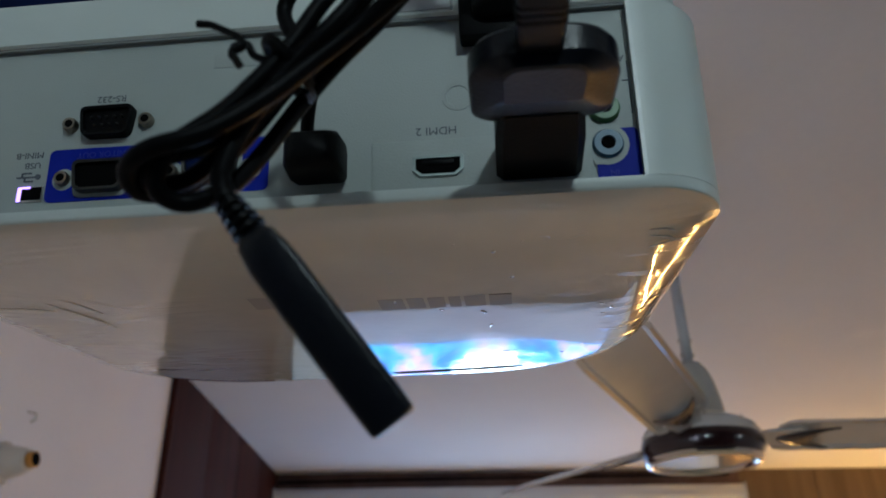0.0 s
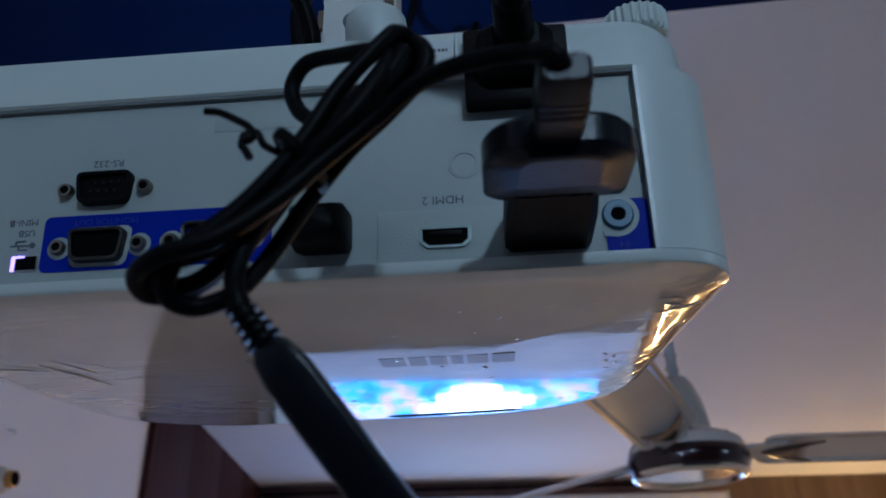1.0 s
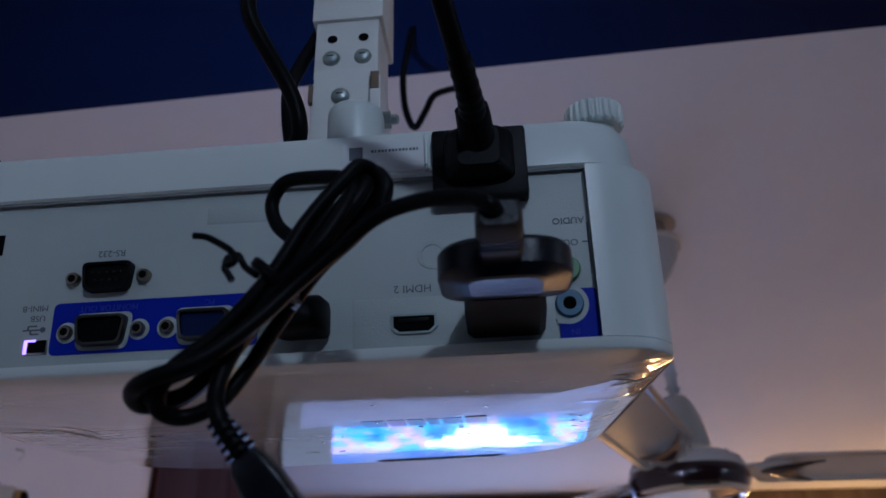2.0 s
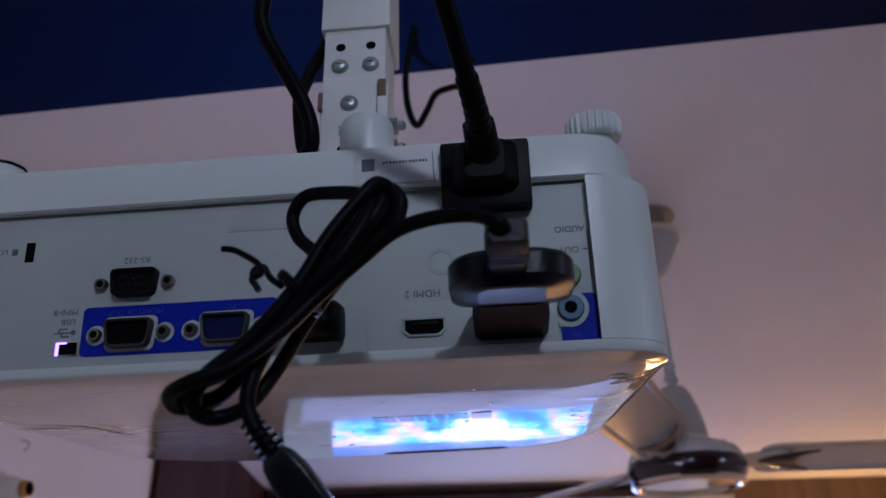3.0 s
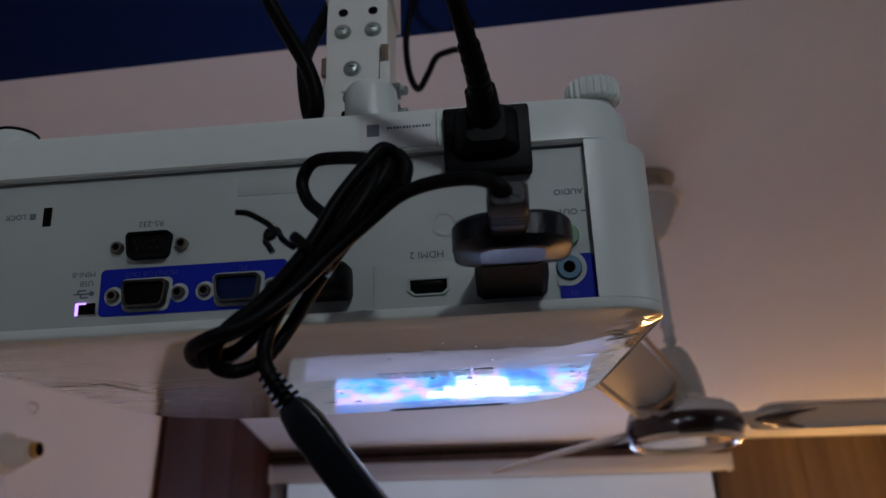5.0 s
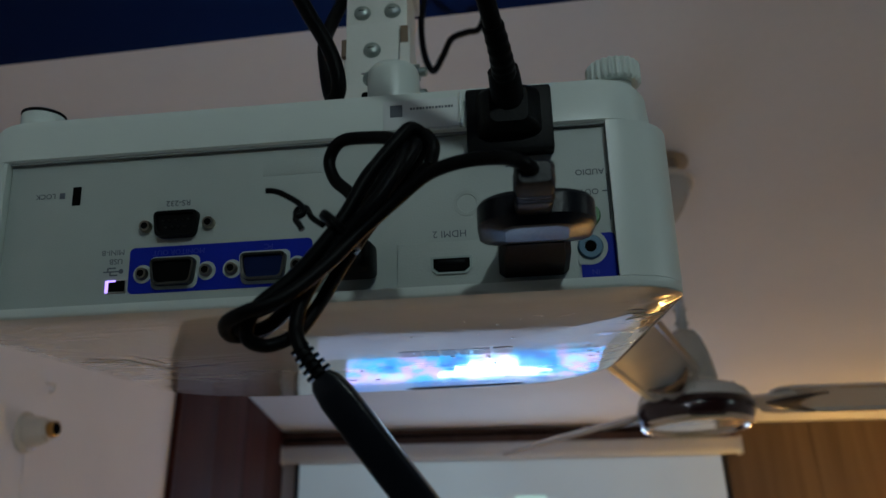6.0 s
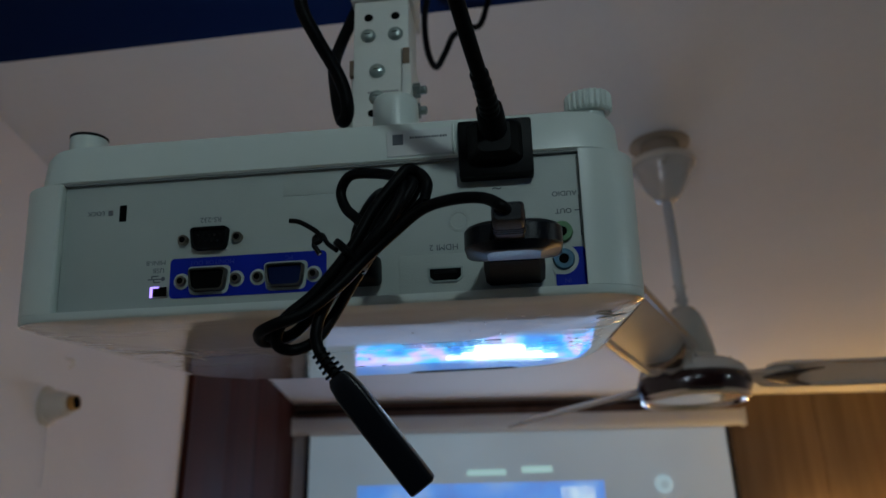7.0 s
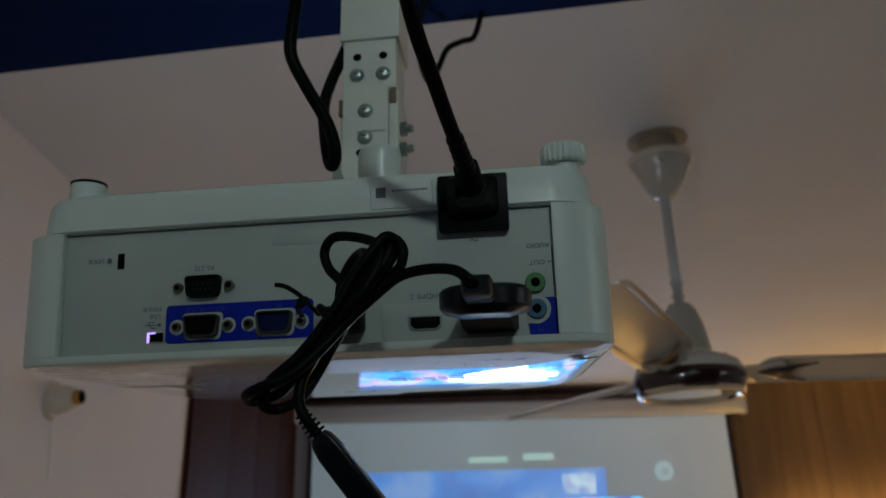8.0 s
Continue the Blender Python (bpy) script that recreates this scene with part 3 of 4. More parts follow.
def projector():
    ob = thing("projector", FRAME, "white data projector hung upside down from a ceiling mount", "projector")
    # upper and side shell
    rings = []
    for z, i in ((-30.9, 0), (-10, 0), (20, 0), (27, 0.4), (29.5, 2.0)):
        rings.append([(x, y, z) for x, y in rounded(-145 + i, 142.8 - i, 1 + i, 232 - i, (70, 62, 30, 30), 10)])
    part("shell", scaled(loft(rings)), WHITE, ob)
    # glossy top cover, now facing down: gently domed from back to front, tapered at the sides
    def cover_z(y):
        return -46.4 + 9.8 * (max(226 - y, 0) / 226) ** 3.2
    rings = []
    for i in (0.0, 0.3, 0.9, 1.8, 3.0, 4.5, 6.5, 9.0, 14, 22, 34, 50, 68, 88, 105):
        g = (1 - min(i / 7.5, 1)) ** 2.2
        wide = min(3.2 * i, i + 15)
        half = min(143.5 - wide, 117.6 - i) * 0.96
        ring = rounded(-145 + wide, 143 - wide, -3.8 + i, 231.5 - i, [min(max(r - i * 0.3, 8), half) for r in (70, 62, 27, 27)], 14)
        rings.append([(x, y, cover_z(y) + (-34.9 - cover_z(y)) * g) for x, y in ring])
    part("cover", scaled(loft(rings)), GLOSS, ob, "glossy white cover that mirrors the room")
    # plain hem between the connector panel and the cover
    rings = []
    for z, i in ((-30.95, 0.0), (-33.6, 0.0), (-34.5, 0.3), (-34.9, 0.9)):
        rings.append([(x, y, z) for x, y in rounded(-145.3 + i, 143.2 - i, -4.0 + i, 231.8 - i, (69, 61, 26, 26), 12)])
    part("hem", scaled(loft(rings)), WHITE, ob, "plain white hem")
    # corner columns beside the connector panel
    for s in (-1, 1):
        edge = 143.3 if s > 0 else 145.4
        plan = [(117.6, 14), (117.6, -3.2), (118.4, -4)] + [(edge - 26 + 26 * math.sin(radians(a)), -4 + 26 - 26 * math.cos(radians(a))) for a in range(0, 91, 9)] + [(edge, 70), (132, 70)]
        rings = [[(s * x, y, z) for x, y in plan] for z in (-30.8, 28.8)]
        part("corner_cover", scaled(loft(rings)), WHITE, ob)
    # base plate side with its inlet notch
    rings = []
    for z, i in ((29.2, 0.8), (30, 0), (44, 1.0), (47.5, 2.5), (49, 5.5)):
        rings.append([(x, y, z) for x, y in rounded(-138 + i, 138 - i, -2.5 + i, 215 - i, (40, 40, 22, 22), 10)])
    part("base", scaled(loft(rings)), WHITE, ob)
    part("boss", scaled(lathe([(10.8, 47), (10.8, 62.5), (10.4, 65), (9.2, 66.6), (6.0, 67.6), (1.0, 67.8)], steps=36, at=(35.5, 15, 0))), WHITE, ob, "short white round boss")
    part("lip", scaled(box(63.2, 64.2, -4.2, -2, 30.5, 44.5, 0.3)), WHITE, ob)
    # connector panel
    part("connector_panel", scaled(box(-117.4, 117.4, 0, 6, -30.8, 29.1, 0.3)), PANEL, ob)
    # grey strip: the shade under the base's ledge, put into its colour
    part("ledge_shade", scaled(box(-117.4, 117.4, -1.6, 0.4, 28.2, 29.6)), mat("ledge_shade_grey", (0.18, 0.19, 0.19), 0.8), ob)
    # feet
    foot = part("foot", scaled(lathe([(9.0, 46), (9.0, 61), (8.4, 62)], steps=28, at=(-123, 24, 0))), WHITE, ob)
    part("pad", scaled(lathe([(9.2, 61.6), (9.2, 62.6), (8.6, 63.0)], steps=28, at=(-123, 24, 0))), RUBBER, foot, "dark rubber pad")
    foot = part("foot", scaled(lathe([(7.5, 46), (7.5, 56)], steps=28, at=(126, 22, 0))), WHITE, ob)
    dial = []
    for z, f in ((54.5, 0.9), (55.5, 1.0), (62.5, 1.0), (63.5, 0.93), (64, 0.8)):
        dial.append([(126 + f * (10.6 + (0.55 if k % 4 < 2 else -0.35)) * math.cos(2 * math.pi * k / 96), 22 + f * (10.6 + (0.55 if k % 4 < 2 else -0.35)) * math.sin(2 * math.pi * k / 96), z) for k in range(96)])
    part("dial", scaled(loft(dial)), WHITE, foot, "ribbed white levelling wheel")
    # blue field with the two D-sub sockets
    part("blue_field", scaled(loft([[(x, y, z) for x, z in rounded(-65.2, 6.0, -26.8, -8.8, (2, 2, 2, 2), 5)] for y in (0.4, -0.25)])), BLUE, ob, "blue printed field")

    def dsub(cx, cz, insert, plate):
        """A D-sub socket: rim, insert and two jack screws, wide side up."""
        def outline(hw, hh, slant, r):
            base = [(-hw, hh), (hw, hh), (hw - slant, -hh), (-hw + slant, -hh)]
            bmp = []
            for k, (x, z) in enumerate(base):
                px, pz = base[k - 1]
                nx, nz = base[(k + 1) % 4]
                a = Vector((px - x, pz - z)).normalized() * r
                b = Vector((nx - x, nz - z)).normalized() * r
                for t in (0, 0.25, 0.5, 0.75, 1):
                    q = Vector((x, z)) + a * (1 - t) ** 2 + b * t ** 2
                    bmp.append((q.x, q.y))
            return bmp
        rim = outline(8.9, 5.2, 1.3, 2.4)
        inner = outline(7.9, 4.2, 1.3, 2.0)
        if plate:
            halo = outline(10.1, 6.4, 1.3, 2.8)
            part("halo", scaled(loft([[(cx + x, y, cz + z) for x, z in halo] for y in (0.2, -0.45)])), PANEL, ob, "white rim")
        rings = [[(cx + x, 0.2, cz + z) for x, z in rim], [(cx + x, -2.9, cz + z) for x, z in rim], [(cx + x * 0.985, -3.4, cz + z * 0.98) for x, z in rim],
                 [(cx + x, -3.2, cz + z) for x, z in inner], [(cx + x, -1.0, cz + z) for x, z in inner]]
        sock = part("socket", scaled(loft(rings)), DARK_STEEL if plate else BLACK, ob)
        part("insert", scaled(loft([[(cx + x * 0.99, y, cz + z * 0.99) for x, z in inner] for y in (-0.9, -1.9)])), insert, sock, "dark pin insert")
        if not plate:
            for row in range(2):
                for k in range(5 - row):
                    part("pin", scaled(lathe([(0.4, -1.8), (0.4, -2.7), (0.2, -2.9)], "y", 8, (cx - 5.0 + 2.5 * k + 1.25 * row, 0, cz + 1.4 - 2.8 * row))), DARK_STEEL, sock)
        for s in (-1, 1):
            if plate:
                part("halo", scaled(lathe([(3.6, 0.2), (3.6, -0.4)], "y", 24, (cx + s * 12.5, 0, cz))), PANEL, ob, "white rim")
            nut = part("jack_screw", scaled(lathe([(2.4, 0.0), (2.4, -1.8), (2.1, -2.4), (1.4, -2.4), (1.3, -1.0)], "y", 12, (cx + s * 12.5, 0, cz))), SCREW, sock, "nickel jack screw")
            part("bore", scaled(lathe([(1.35, -1.0), (1.35, -2.42)], "y", 12, (cx + s * 12.5, 0.02, cz))), HOLE, sock)

    dsub(-46.9, -0.6, BLACK, False)
    dsub(-47.1, -19.3, HOLE, True)
    dsub(-12.2, -19.2, DSUB_BLUE, True)
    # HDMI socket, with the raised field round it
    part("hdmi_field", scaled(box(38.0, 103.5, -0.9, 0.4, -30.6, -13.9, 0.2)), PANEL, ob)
    hd = [(-7.6, 2.9), (7.6, 2.9), (7.6, -1.6), (5.4, -3.6), (-5.4, -3.6), (-7.6, -1.6)]
    hd_in = [(x * 0.88, z * 0.8 - 0.05) for x, z in hd]
    sock = part("hdmi_socket", scaled(loft([[(58.0 + x, -0.8, -22.6 + z) for x, z in hd], [(58.0 + x, -1.7, -22.6 + z) for x, z in hd],
                                            [(58.0 + x, -1.7, -22.6 + z) for x, z in hd_in], [(58.0 + x, -1.0, -22.6 + z) for x, z in hd_in]])), ZINC, ob, "black HDMI socket with a metal rim")
    part("insert", scaled(loft([[(58.0 + x, y, -22.6 + z) for x, z in hd_in] for y in (-0.9, -1.2)])), HOLE, sock)
    part("tongue", scaled(box(53.2, 62.8, -1.6, -1.15, -22.4, -20.9, 0.2)), BLACK, sock)
    # mini USB; its lilac glint is painted on as two glowing slips
    usb = part("mini_usb", scaled(box(-74.2, -65.8, -0.5, 0.4, -26.2, -21.0, 0.5)), STEEL, ob, "mini USB socket with a lilac glint")
    part("opening", scaled(box(-72.6, -66.2, -0.7, -0.3, -25.6, -21.3, 0.3)), HOLE, usb)
    part("glint", scaled(box(-74.0, -72.9, -0.75, -0.4, -26.0, -21.2, 0.3)), USB_GLOW, usb, "glowing slip painted as a lilac glint")
    part("glint", scaled(box(-73.4, -69.8, -0.75, -0.4, -21.9, -21.1, 0.2)), USB_GLOW, usb, "glowing slip painted as a lilac glint")
    # lock slot
    part("lock_slot", scaled(box(-90.9, -87.4, -0.3, 0.4, 10.2, 18.0, 0.6)), HOLE, ob, "black lock slot")
    # audio jacks on their blue field
    part("blue_field", scaled(loft([[(x, y, z) for x, z in rounded(104.6, 117.3, -30.4, -13.9, (1.5, 1.0, 0.6, 0.6), 4)] for y in (-0.42, -0.62)])), BLUE, ob, "blue printed field")
    part("white_field", scaled(lathe([(6.6, -0.5), (6.6, -0.75)], "y", 32, (107.9, 0, -19.0))), PANEL, ob, "white printed disc")
    part("white_field", scaled(box(104.0, 108.0, -0.76, -0.5, -25.4, -13.6)), PANEL, ob, "white printed field")
    for z, m, lab in ((-7.1, GREEN, "green audio jack"), (-19.0, AQUA, "blue audio jack")):
        jack = part("audio_jack", scaled(lathe([(4.6, 0.2), (4.6, -1.4), (4.1, -2.2), (2.2, -2.2), (2.0, -0.9)], "y", 28, (108.3, 0, z))), m, ob, lab)
        part("bore", scaled(lathe([(2.05, -0.8), (2.05, -1.7)], "y", 20, (108.3, 0, z))), HOLE, jack)
    # lettering, upside down as the projector hangs
    f = 0.001
    for text, size, x, z, m in (("RS-232", 3.3, -47.2, 8.5, INK), ("MINI-B", 3.0, -72.0, -10.0, INK), ("USB", 3.0, -70.6, -13.6, INK),
                                ("HDMI 2", 3.7, 57.6, -10.6, INK), ("AUDIO", 3.2, 110.4, 10.1, INK), ("OUT", 3.2, 109.6, 2.3, INK),
                                ("LOCK", 3.0, -102.0, 14.8, INK), ("~", 7.0, 81.7, 14.0, INK)):
        words(text, size * f, x * f, -0.00015, z * f, m, ob, stretch=1.05)
    for text, size, x, z in (("MONITOR OUT", 2.9, -45.8, -11.2), ("PC", 2.9, -10.8, -11.2)):
        words(text, size * f, x * f, -0.0004, z * f, PALEBLUE, ob)
    words("IN", 2.8 * f, 109.5 * f, -0.0008, -28.2 * f, PALEBLUE, ob)
    # lock mark, USB trident and jack line
    part("lock_mark", scaled(box(-96.2, -94.0, -0.2, 0.1, 13.4, 15.8, 0.1)), INK, ob)
    trident = box(-75.4, -68.0, -0.2, 0.1, -17.9, -17.4)
    box(-73.6, -70.6, -0.2, 0.1, -16.5, -16.0, bm=trident)
    box(-73.9, -73.4, -0.2, 0.1, -17.6, -16.2, bm=trident)
    box(-72.6, -69.8, -0.2, 0.1, -19.3, -18.8, bm=trident)
    box(-72.9, -72.4, -0.2, 0.1, -19.1, -17.7, bm=trident)
    join(trident, lathe([(0.95, 0.1), (0.95, -0.2)], "y", 12, (-68.4, 0, -17.6)))
    part("usb_mark", scaled(trident), INK, ob)
    part("jack_line", scaled(box(114.4, 116.6, -0.2, 0.1, 2.1, 2.5)), INK, ob)
    part("jack_line", scaled(box(116.3, 116.7, -0.2, 0.1, -9.0, 9.0)), INK, ob)
    # moulded marks of the panel
    part("moulded_ring", scaled(lathe([(5.0, 0.1), (5.0, -0.25), (3.6, -0.25), (3.4, 0.1)], "y", 28, (64.5, 0, 0.8))), PANEL, ob, "moulded round mark")
    part("moulded_plate", scaled(box(-14, 12, -0.18, 0.2, 17.0, 23.5, 0.1)), PANEL, ob, "faint moulded plate")
    # paper label on the base, with unreadable print as bars
    lab = part("paper_label", scaled(box(34.0, 63.0, -2.9, -2.2, 31.2, 43.2, 0.1)), STICKER, ob, "grey paper label")
    part("print_block", scaled(box(36.6, 41.4, -2.98, -2.85, 36.4, 41.4)), INK, lab, "dark printed block")
    for k in range(14):
        part("print_bar", scaled(box(44.4 + k * 1.22, 45.3 + k * 1.22 - 0.25 * (k % 3 == 1), -2.98, -2.85, 39.0, 40.0)), INK, lab, "unreadable print")
    # lens in the front face, throwing the picture
    barrel = part("lens_barrel", scaled(lathe([(30, 226), (30, 238), (27, 240), (25, 236)], "y", 40, (-78, 0, -2))), BLACK, ob, "black lens barrel")
    part("lens", scaled(lathe([(24.8, 233.5), (18, 236), (9, 237.6), (0.5, 238)], "y", 40, (-78, 0, -2))), LENS, barrel, "lit projector lens")
    # small bubbles under the protective film on the cover
    rng = random.Random(3)
    for k in range(26):
        bx, by, br = rng.uniform(-20, 118), rng.uniform(20, 175), rng.uniform(0.35, 0.9)
        dome = [(br, 0.05), (br * 0.86, -br * 0.14), (br * 0.5, -br * 0.26), (br * 0.1, -br * 0.3)]
        bm = lathe(dome, "z", 10)
        bm.transform(Matrix.Translation((bx, by, cover_z(by))) @ Matrix.Rotation(rng.uniform(0, 3), 4, "Z") @ Matrix.Diagonal((rng.uniform(1, 3.5), 1, 1, 1)))
        part("film_bubble", scaled(bm), GLOSS, ob, "bubble under the clear protective film")
    # details of the glossy cover
    arc = [(6 + 82 * k / 12, 213.0 - 0.0010 * (k * 82 / 12 - 20) ** 2 - 0.06 * k * 82 / 12, cover_z(213.0) + 0.9) for k in range(13)]
    part("front_slot", scaled(tube(arc, 2.2, 8, 2, radii=lambda t: 1.6 * min(1.0, 0.35 + 6 * min(t, 1 - t)))), mat("slot_shade", (0.05, 0.045, 0.04), 0.6), ob, "dark slot at the cover's edge")
    def mark(x0, x1, y0, y1):
        top = [(x0, y0), (x1, y0), (x1, y1), (x0, y1)]
        part("brand_bar", scaled(loft([[(x, y, cover_z(y) + h) for x, y in top] for h in (0.3, -0.08)])), GLOSS_MARK, ob, "faint raised mark", smooth=False)
    for x, w in ((27, 9.5), (38, 6.5), (46, 6.5), (54, 4.5), (60, 8.0), (69.5, 8.5)):
        mark(x, x + w, 70.5, 83.0)
    mark(-21, -13.5, 62, 75)
    # folds of the loose clear film at the corner and along the far end of the cover
    def fold(points, r):
        line = [(x, y, cover_z(y) + lift) for x, y, lift in points]
        part("film_fold", scaled(tube(line, r, 10, 5, radii=lambda t: r * (0.15 + 0.85 * math.sin(math.pi * min(max(t, 0.02), 0.98)) ** 0.6))), GLOSS, ob, "fold in the clear protective film")
    for x0, y0, x1, y1, r in ((121, 24, 133, 30, 0.4), (123, 33, 136, 25, 0.45), (119, 20, 130, 22, 0.35), (-92, 48, -82, 72, 0.35), (-97, 58, -86, 92, 0.3),
                              (-84, 52, -70, 70, 0.3), (-120, 60, -98, 66, 0.3), (86, 20, 91, 22.5, 0.4), (95, 24, 103, 20, 0.4)):
        fold([(x0, y0, 0.2), ((x0 + x1) / 2 + 1.2, (y0 + y1) / 2 - 0.8, 0.2), (x1, y1, 0.2)], r)
    return ob


projector()


# ---- ceiling mount ----
MOUNT_AT = AT + EX * 0.0150 + EY * 0.086 + EZ * 0.100
MOUNT_X = Vector((EX.x, EX.y, 0)).normalized()
MOUNT_Y = Vector((-MOUNT_X.y, MOUNT_X.x, 0))
MOUNT_FRAME = Matrix.Translation(MOUNT_AT) @ Matrix((MOUNT_X, MOUNT_Y, Vector((0, 0, 1)))).transposed().to_4x4()


def bolt_head(cx, cz, y, r, parent, name="bolt"):
    b = part(name, scaled(lathe([(r, y + 0.5), (r, y - 0.6), (r * 0.9, y - 1.7), (r * 0.6, y - 2.6), (r * 0.2, y - 2.9)], "y", 24, (cx, 0, cz))), ZINC, parent, "domed zinc bolt head")
    part("recess", scaled(box(cx - r * 0.35, cx + r * 0.35, y - 3.0, y - 2.6, cz - 0.3, cz + 0.3)), HOLE, b)
    return b


def ceiling_mount():
    ob = thing("projector_mount", MOUNT_FRAME, "white enamelled steel projector mount hanging from the ceiling", "projector mount")
    top = (CEIL - 0.012 - MOUNT_AT.z) * 1000
    part("sleeve", scaled(box(-18.5, 19.5, -2.2, 36, 71, top - 4, 1.2)), MOUNT, ob)
    part("ceiling_plate", scaled(box(-60, 60, -45, 75, top - 4, top, 1.0)), MOUNT, ob)
    part("inner_pole", scaled(box(-16.5, 17.0, 0.0, 33, 33, 90, 1.0)), MOUNT, ob)
    part("lower_bracket", scaled(loft([[(x, y, z) for x, z in rounded(-15.5, 12.6, -28, 37, (1.5, 1.5, 8.0, 1.0), 6)] for y in (1.0, -1.6)])), MOUNT, ob)
    part("bracket_fold", scaled(box(12.9, 18.6, -1.0, 1.2, -26, 23.5, 0.8)), MOUNT, ob)
    part("bracket_side", scaled(box(15.8, 18.2, 0.5, 36, -26, 34, 0.8)), MOUNT, ob)
    part("bracket_side", scaled(box(-18.2, -15.8, 4.5, 36, -26, 34, 0.8)), MOUNT, ob)
    part("bracket_back", scaled(box(-16, 16, 20, 22.5, -24, 36, 0.8)), MOUNT, ob)
    # the cut corners' shade is put into a dark brown colour
    notch = mat("notch_shade", (0.16, 0.11, 0.07), 0.7)
    part("notch", scaled(box(13.2, 17.4, -0.6, 3.0, 24, 35, 0.4)), notch, ob, "dark brown cut corner")
    part("notch", scaled(box(-18.6, -15.8, -0.2, 3.0, 18, 29, 0.4)), notch, ob, "dark brown cut corner")
    for x in (-7.5, 9.0):
        bolt_head(x, 45.5, 0.0, 4.6, ob)
        part("hole", scaled(lathe([(2.7, 0.6), (2.7, -0.25)], "y", 20, (x, 0, 59.0))), HOLE, ob, "punched hole")
    bolt_head(-1.5, 19.0, -1.6, 4.7, ob)
    bolt_head(-1.5, 0.8, -1.6, 4.7, ob)
    part("slot_mark", scaled(box(-7, 11, -1.9, -1.5, 4.2, 5.2, 0.3)), FAINT, ob)
    for x in (-4.5, 16.5):
        part("hole", scaled(lathe([(2.2, 0.3), (2.2, -2.3)], "y", 16, (x, 0, -9.5))), HOLE, ob, "punched hole")
    for z in (10.5, -3.5):
        nut = [[(x, 9 + 4.4 * math.cos(radians(60 * k)), z + 4.4 * math.sin(radians(60 * k))) for k in range(6)] for x in (18.0, 22.5)]
        hexagon = part("nut", scaled(loft(nut)), ZINC, ob, "zinc hexagon nut", smooth=False)
        part("bolt_end", scaled(lathe([(2.6, 22.0), (2.6, 25.6), (1.8, 26.4), (0.4, 26.6)], "x", 16, (0, 9, z))), ZINC, hexagon)
    plate = box(-30, 40, -12, 60, -51.5, -49.0, 0.5)
    bm = scaled(plate)
    part("spider_plate", bm, MOUNT, ob, "flat mounting plate")
    # the side plate's shade is put into its grey-green colour
    part("side_plate", scaled(box(-22, -8, 3, 5, -50, -4, 0.5)), mat("shaded_steel", (0.30, 0.33, 0.29), 0.5), ob, "steel side plate in a shaded grey-green")


ceiling_mount()


# ---- mains cord ----
def mains_cord():
    ob = thing("power_cord", FRAME, "black mains cord with a moulded plug in the projector", "power cord")
    part("plug", scaled(box(65.9, 98.2, -6.5, 1.0, 18.0, 44.2, 1.4)), BLACK, ob)
    part("plug_nose", scaled(loft([[(82 + x, y, 33 + z) for x, z in rounded(-hx, hx, -hz, hz, (3, 3, 3, 3), 4)] for y, hx, hz in ((-6, 12, 9.5), (-9, 11.5, 9), (-13, 8.5, 8), (-15, 7, 7))])), BLACK, ob)
    part("collar", tube(mm([(82, -12, 35.5), (81.5, -16, 38.5), (81, -20, 41.5), (80.6, -22, 43)]), 0.006, 20, 6, radii=lambda t: 0.0062 - 0.0006 * t), RUBBER, ob)
    line = [(81.4, -18, 39.5), (80.8, -26, 41.5), (79.8, -34, 44), (78, -43, 48.5)]
    part("strain_relief", tube(mm(line), 0.005, 20, 12, radii=lambda t: 0.0044 - 0.0007 * t + 0.0002 * (1 if int(t * 14) % 2 else 0)), RUBBER, ob)
    line = [(79.6, -36, 44.5), (76, -52, 54), (72.5, -65, 65), (68, -80, 79), (65, -95, 97), (61, -112, 122), (55, -128, 165), (48, -132, 240), (40, -115, 360), (30, -80, 520), (24, -40, 690), (20, -20, 880)]
    part("cord", tube(mm(line), 0.0032, 16, 8), RUBBER, ob)


mains_cord()


# ---- streaming stick in the HDMI socket ----
def media_stick():
    ob = thing("media_stick", FRAME, "black media streaming stick plugged into the HDMI socket", "media stick")

    def octagon(hx, hz, c, cx, cz, y):
        return [(cx + x, y, cz + z) for x, z in ((-hx + c, hz), (hx - c, hz), (hx, hz - c * 0.8), (hx, -hz + c * 0.8), (hx - c, -hz), (-hx + c, -hz), (-hx, -hz + c * 0.8), (-hx, hz - c * 0.8))]
    part("neck", scaled(loft([octagon(12.4, 6.2, 2, 87.6, -22.6, 0.2), octagon(12.2, 6.0, 2, 87.6, -21.2, -20), octagon(11.2, 5.6, 2, 87.6, -20.2, -33)])), BLACK, ob)
    rings = []
    for z, side, near, far in ((-16.0, 2.6, 2.4, 2.4), (-16.8, 0.8, 0.8, 0.8), (-18.0, 0, 0, 0), (-24.0, 0, 0, 0), (-24.8, 0.8, 0.4, 1.5), (-27.2, 7.2, 1.2, 13.5), (-27.6, 8.4, 2.4, 14.5)):
        rings.append([(87.8 + x, y, z) for x, y in rounded(-17.9 + side, 17.9 - side, -60 + near, -28.5 - far, [max(6.5 - side * 0.6, 1.5)] * 2 + [max(12.5 - side * 0.9, 3)] * 2, 14)])
    part("body", scaled(loft(rings)), STICK, ob, sharp=9)
    part("port", scaled(box(104.9, 105.9, -47, -41, -22.6, -19.0, 0.3)), HOLE, ob, "small side opening")


media_stick()


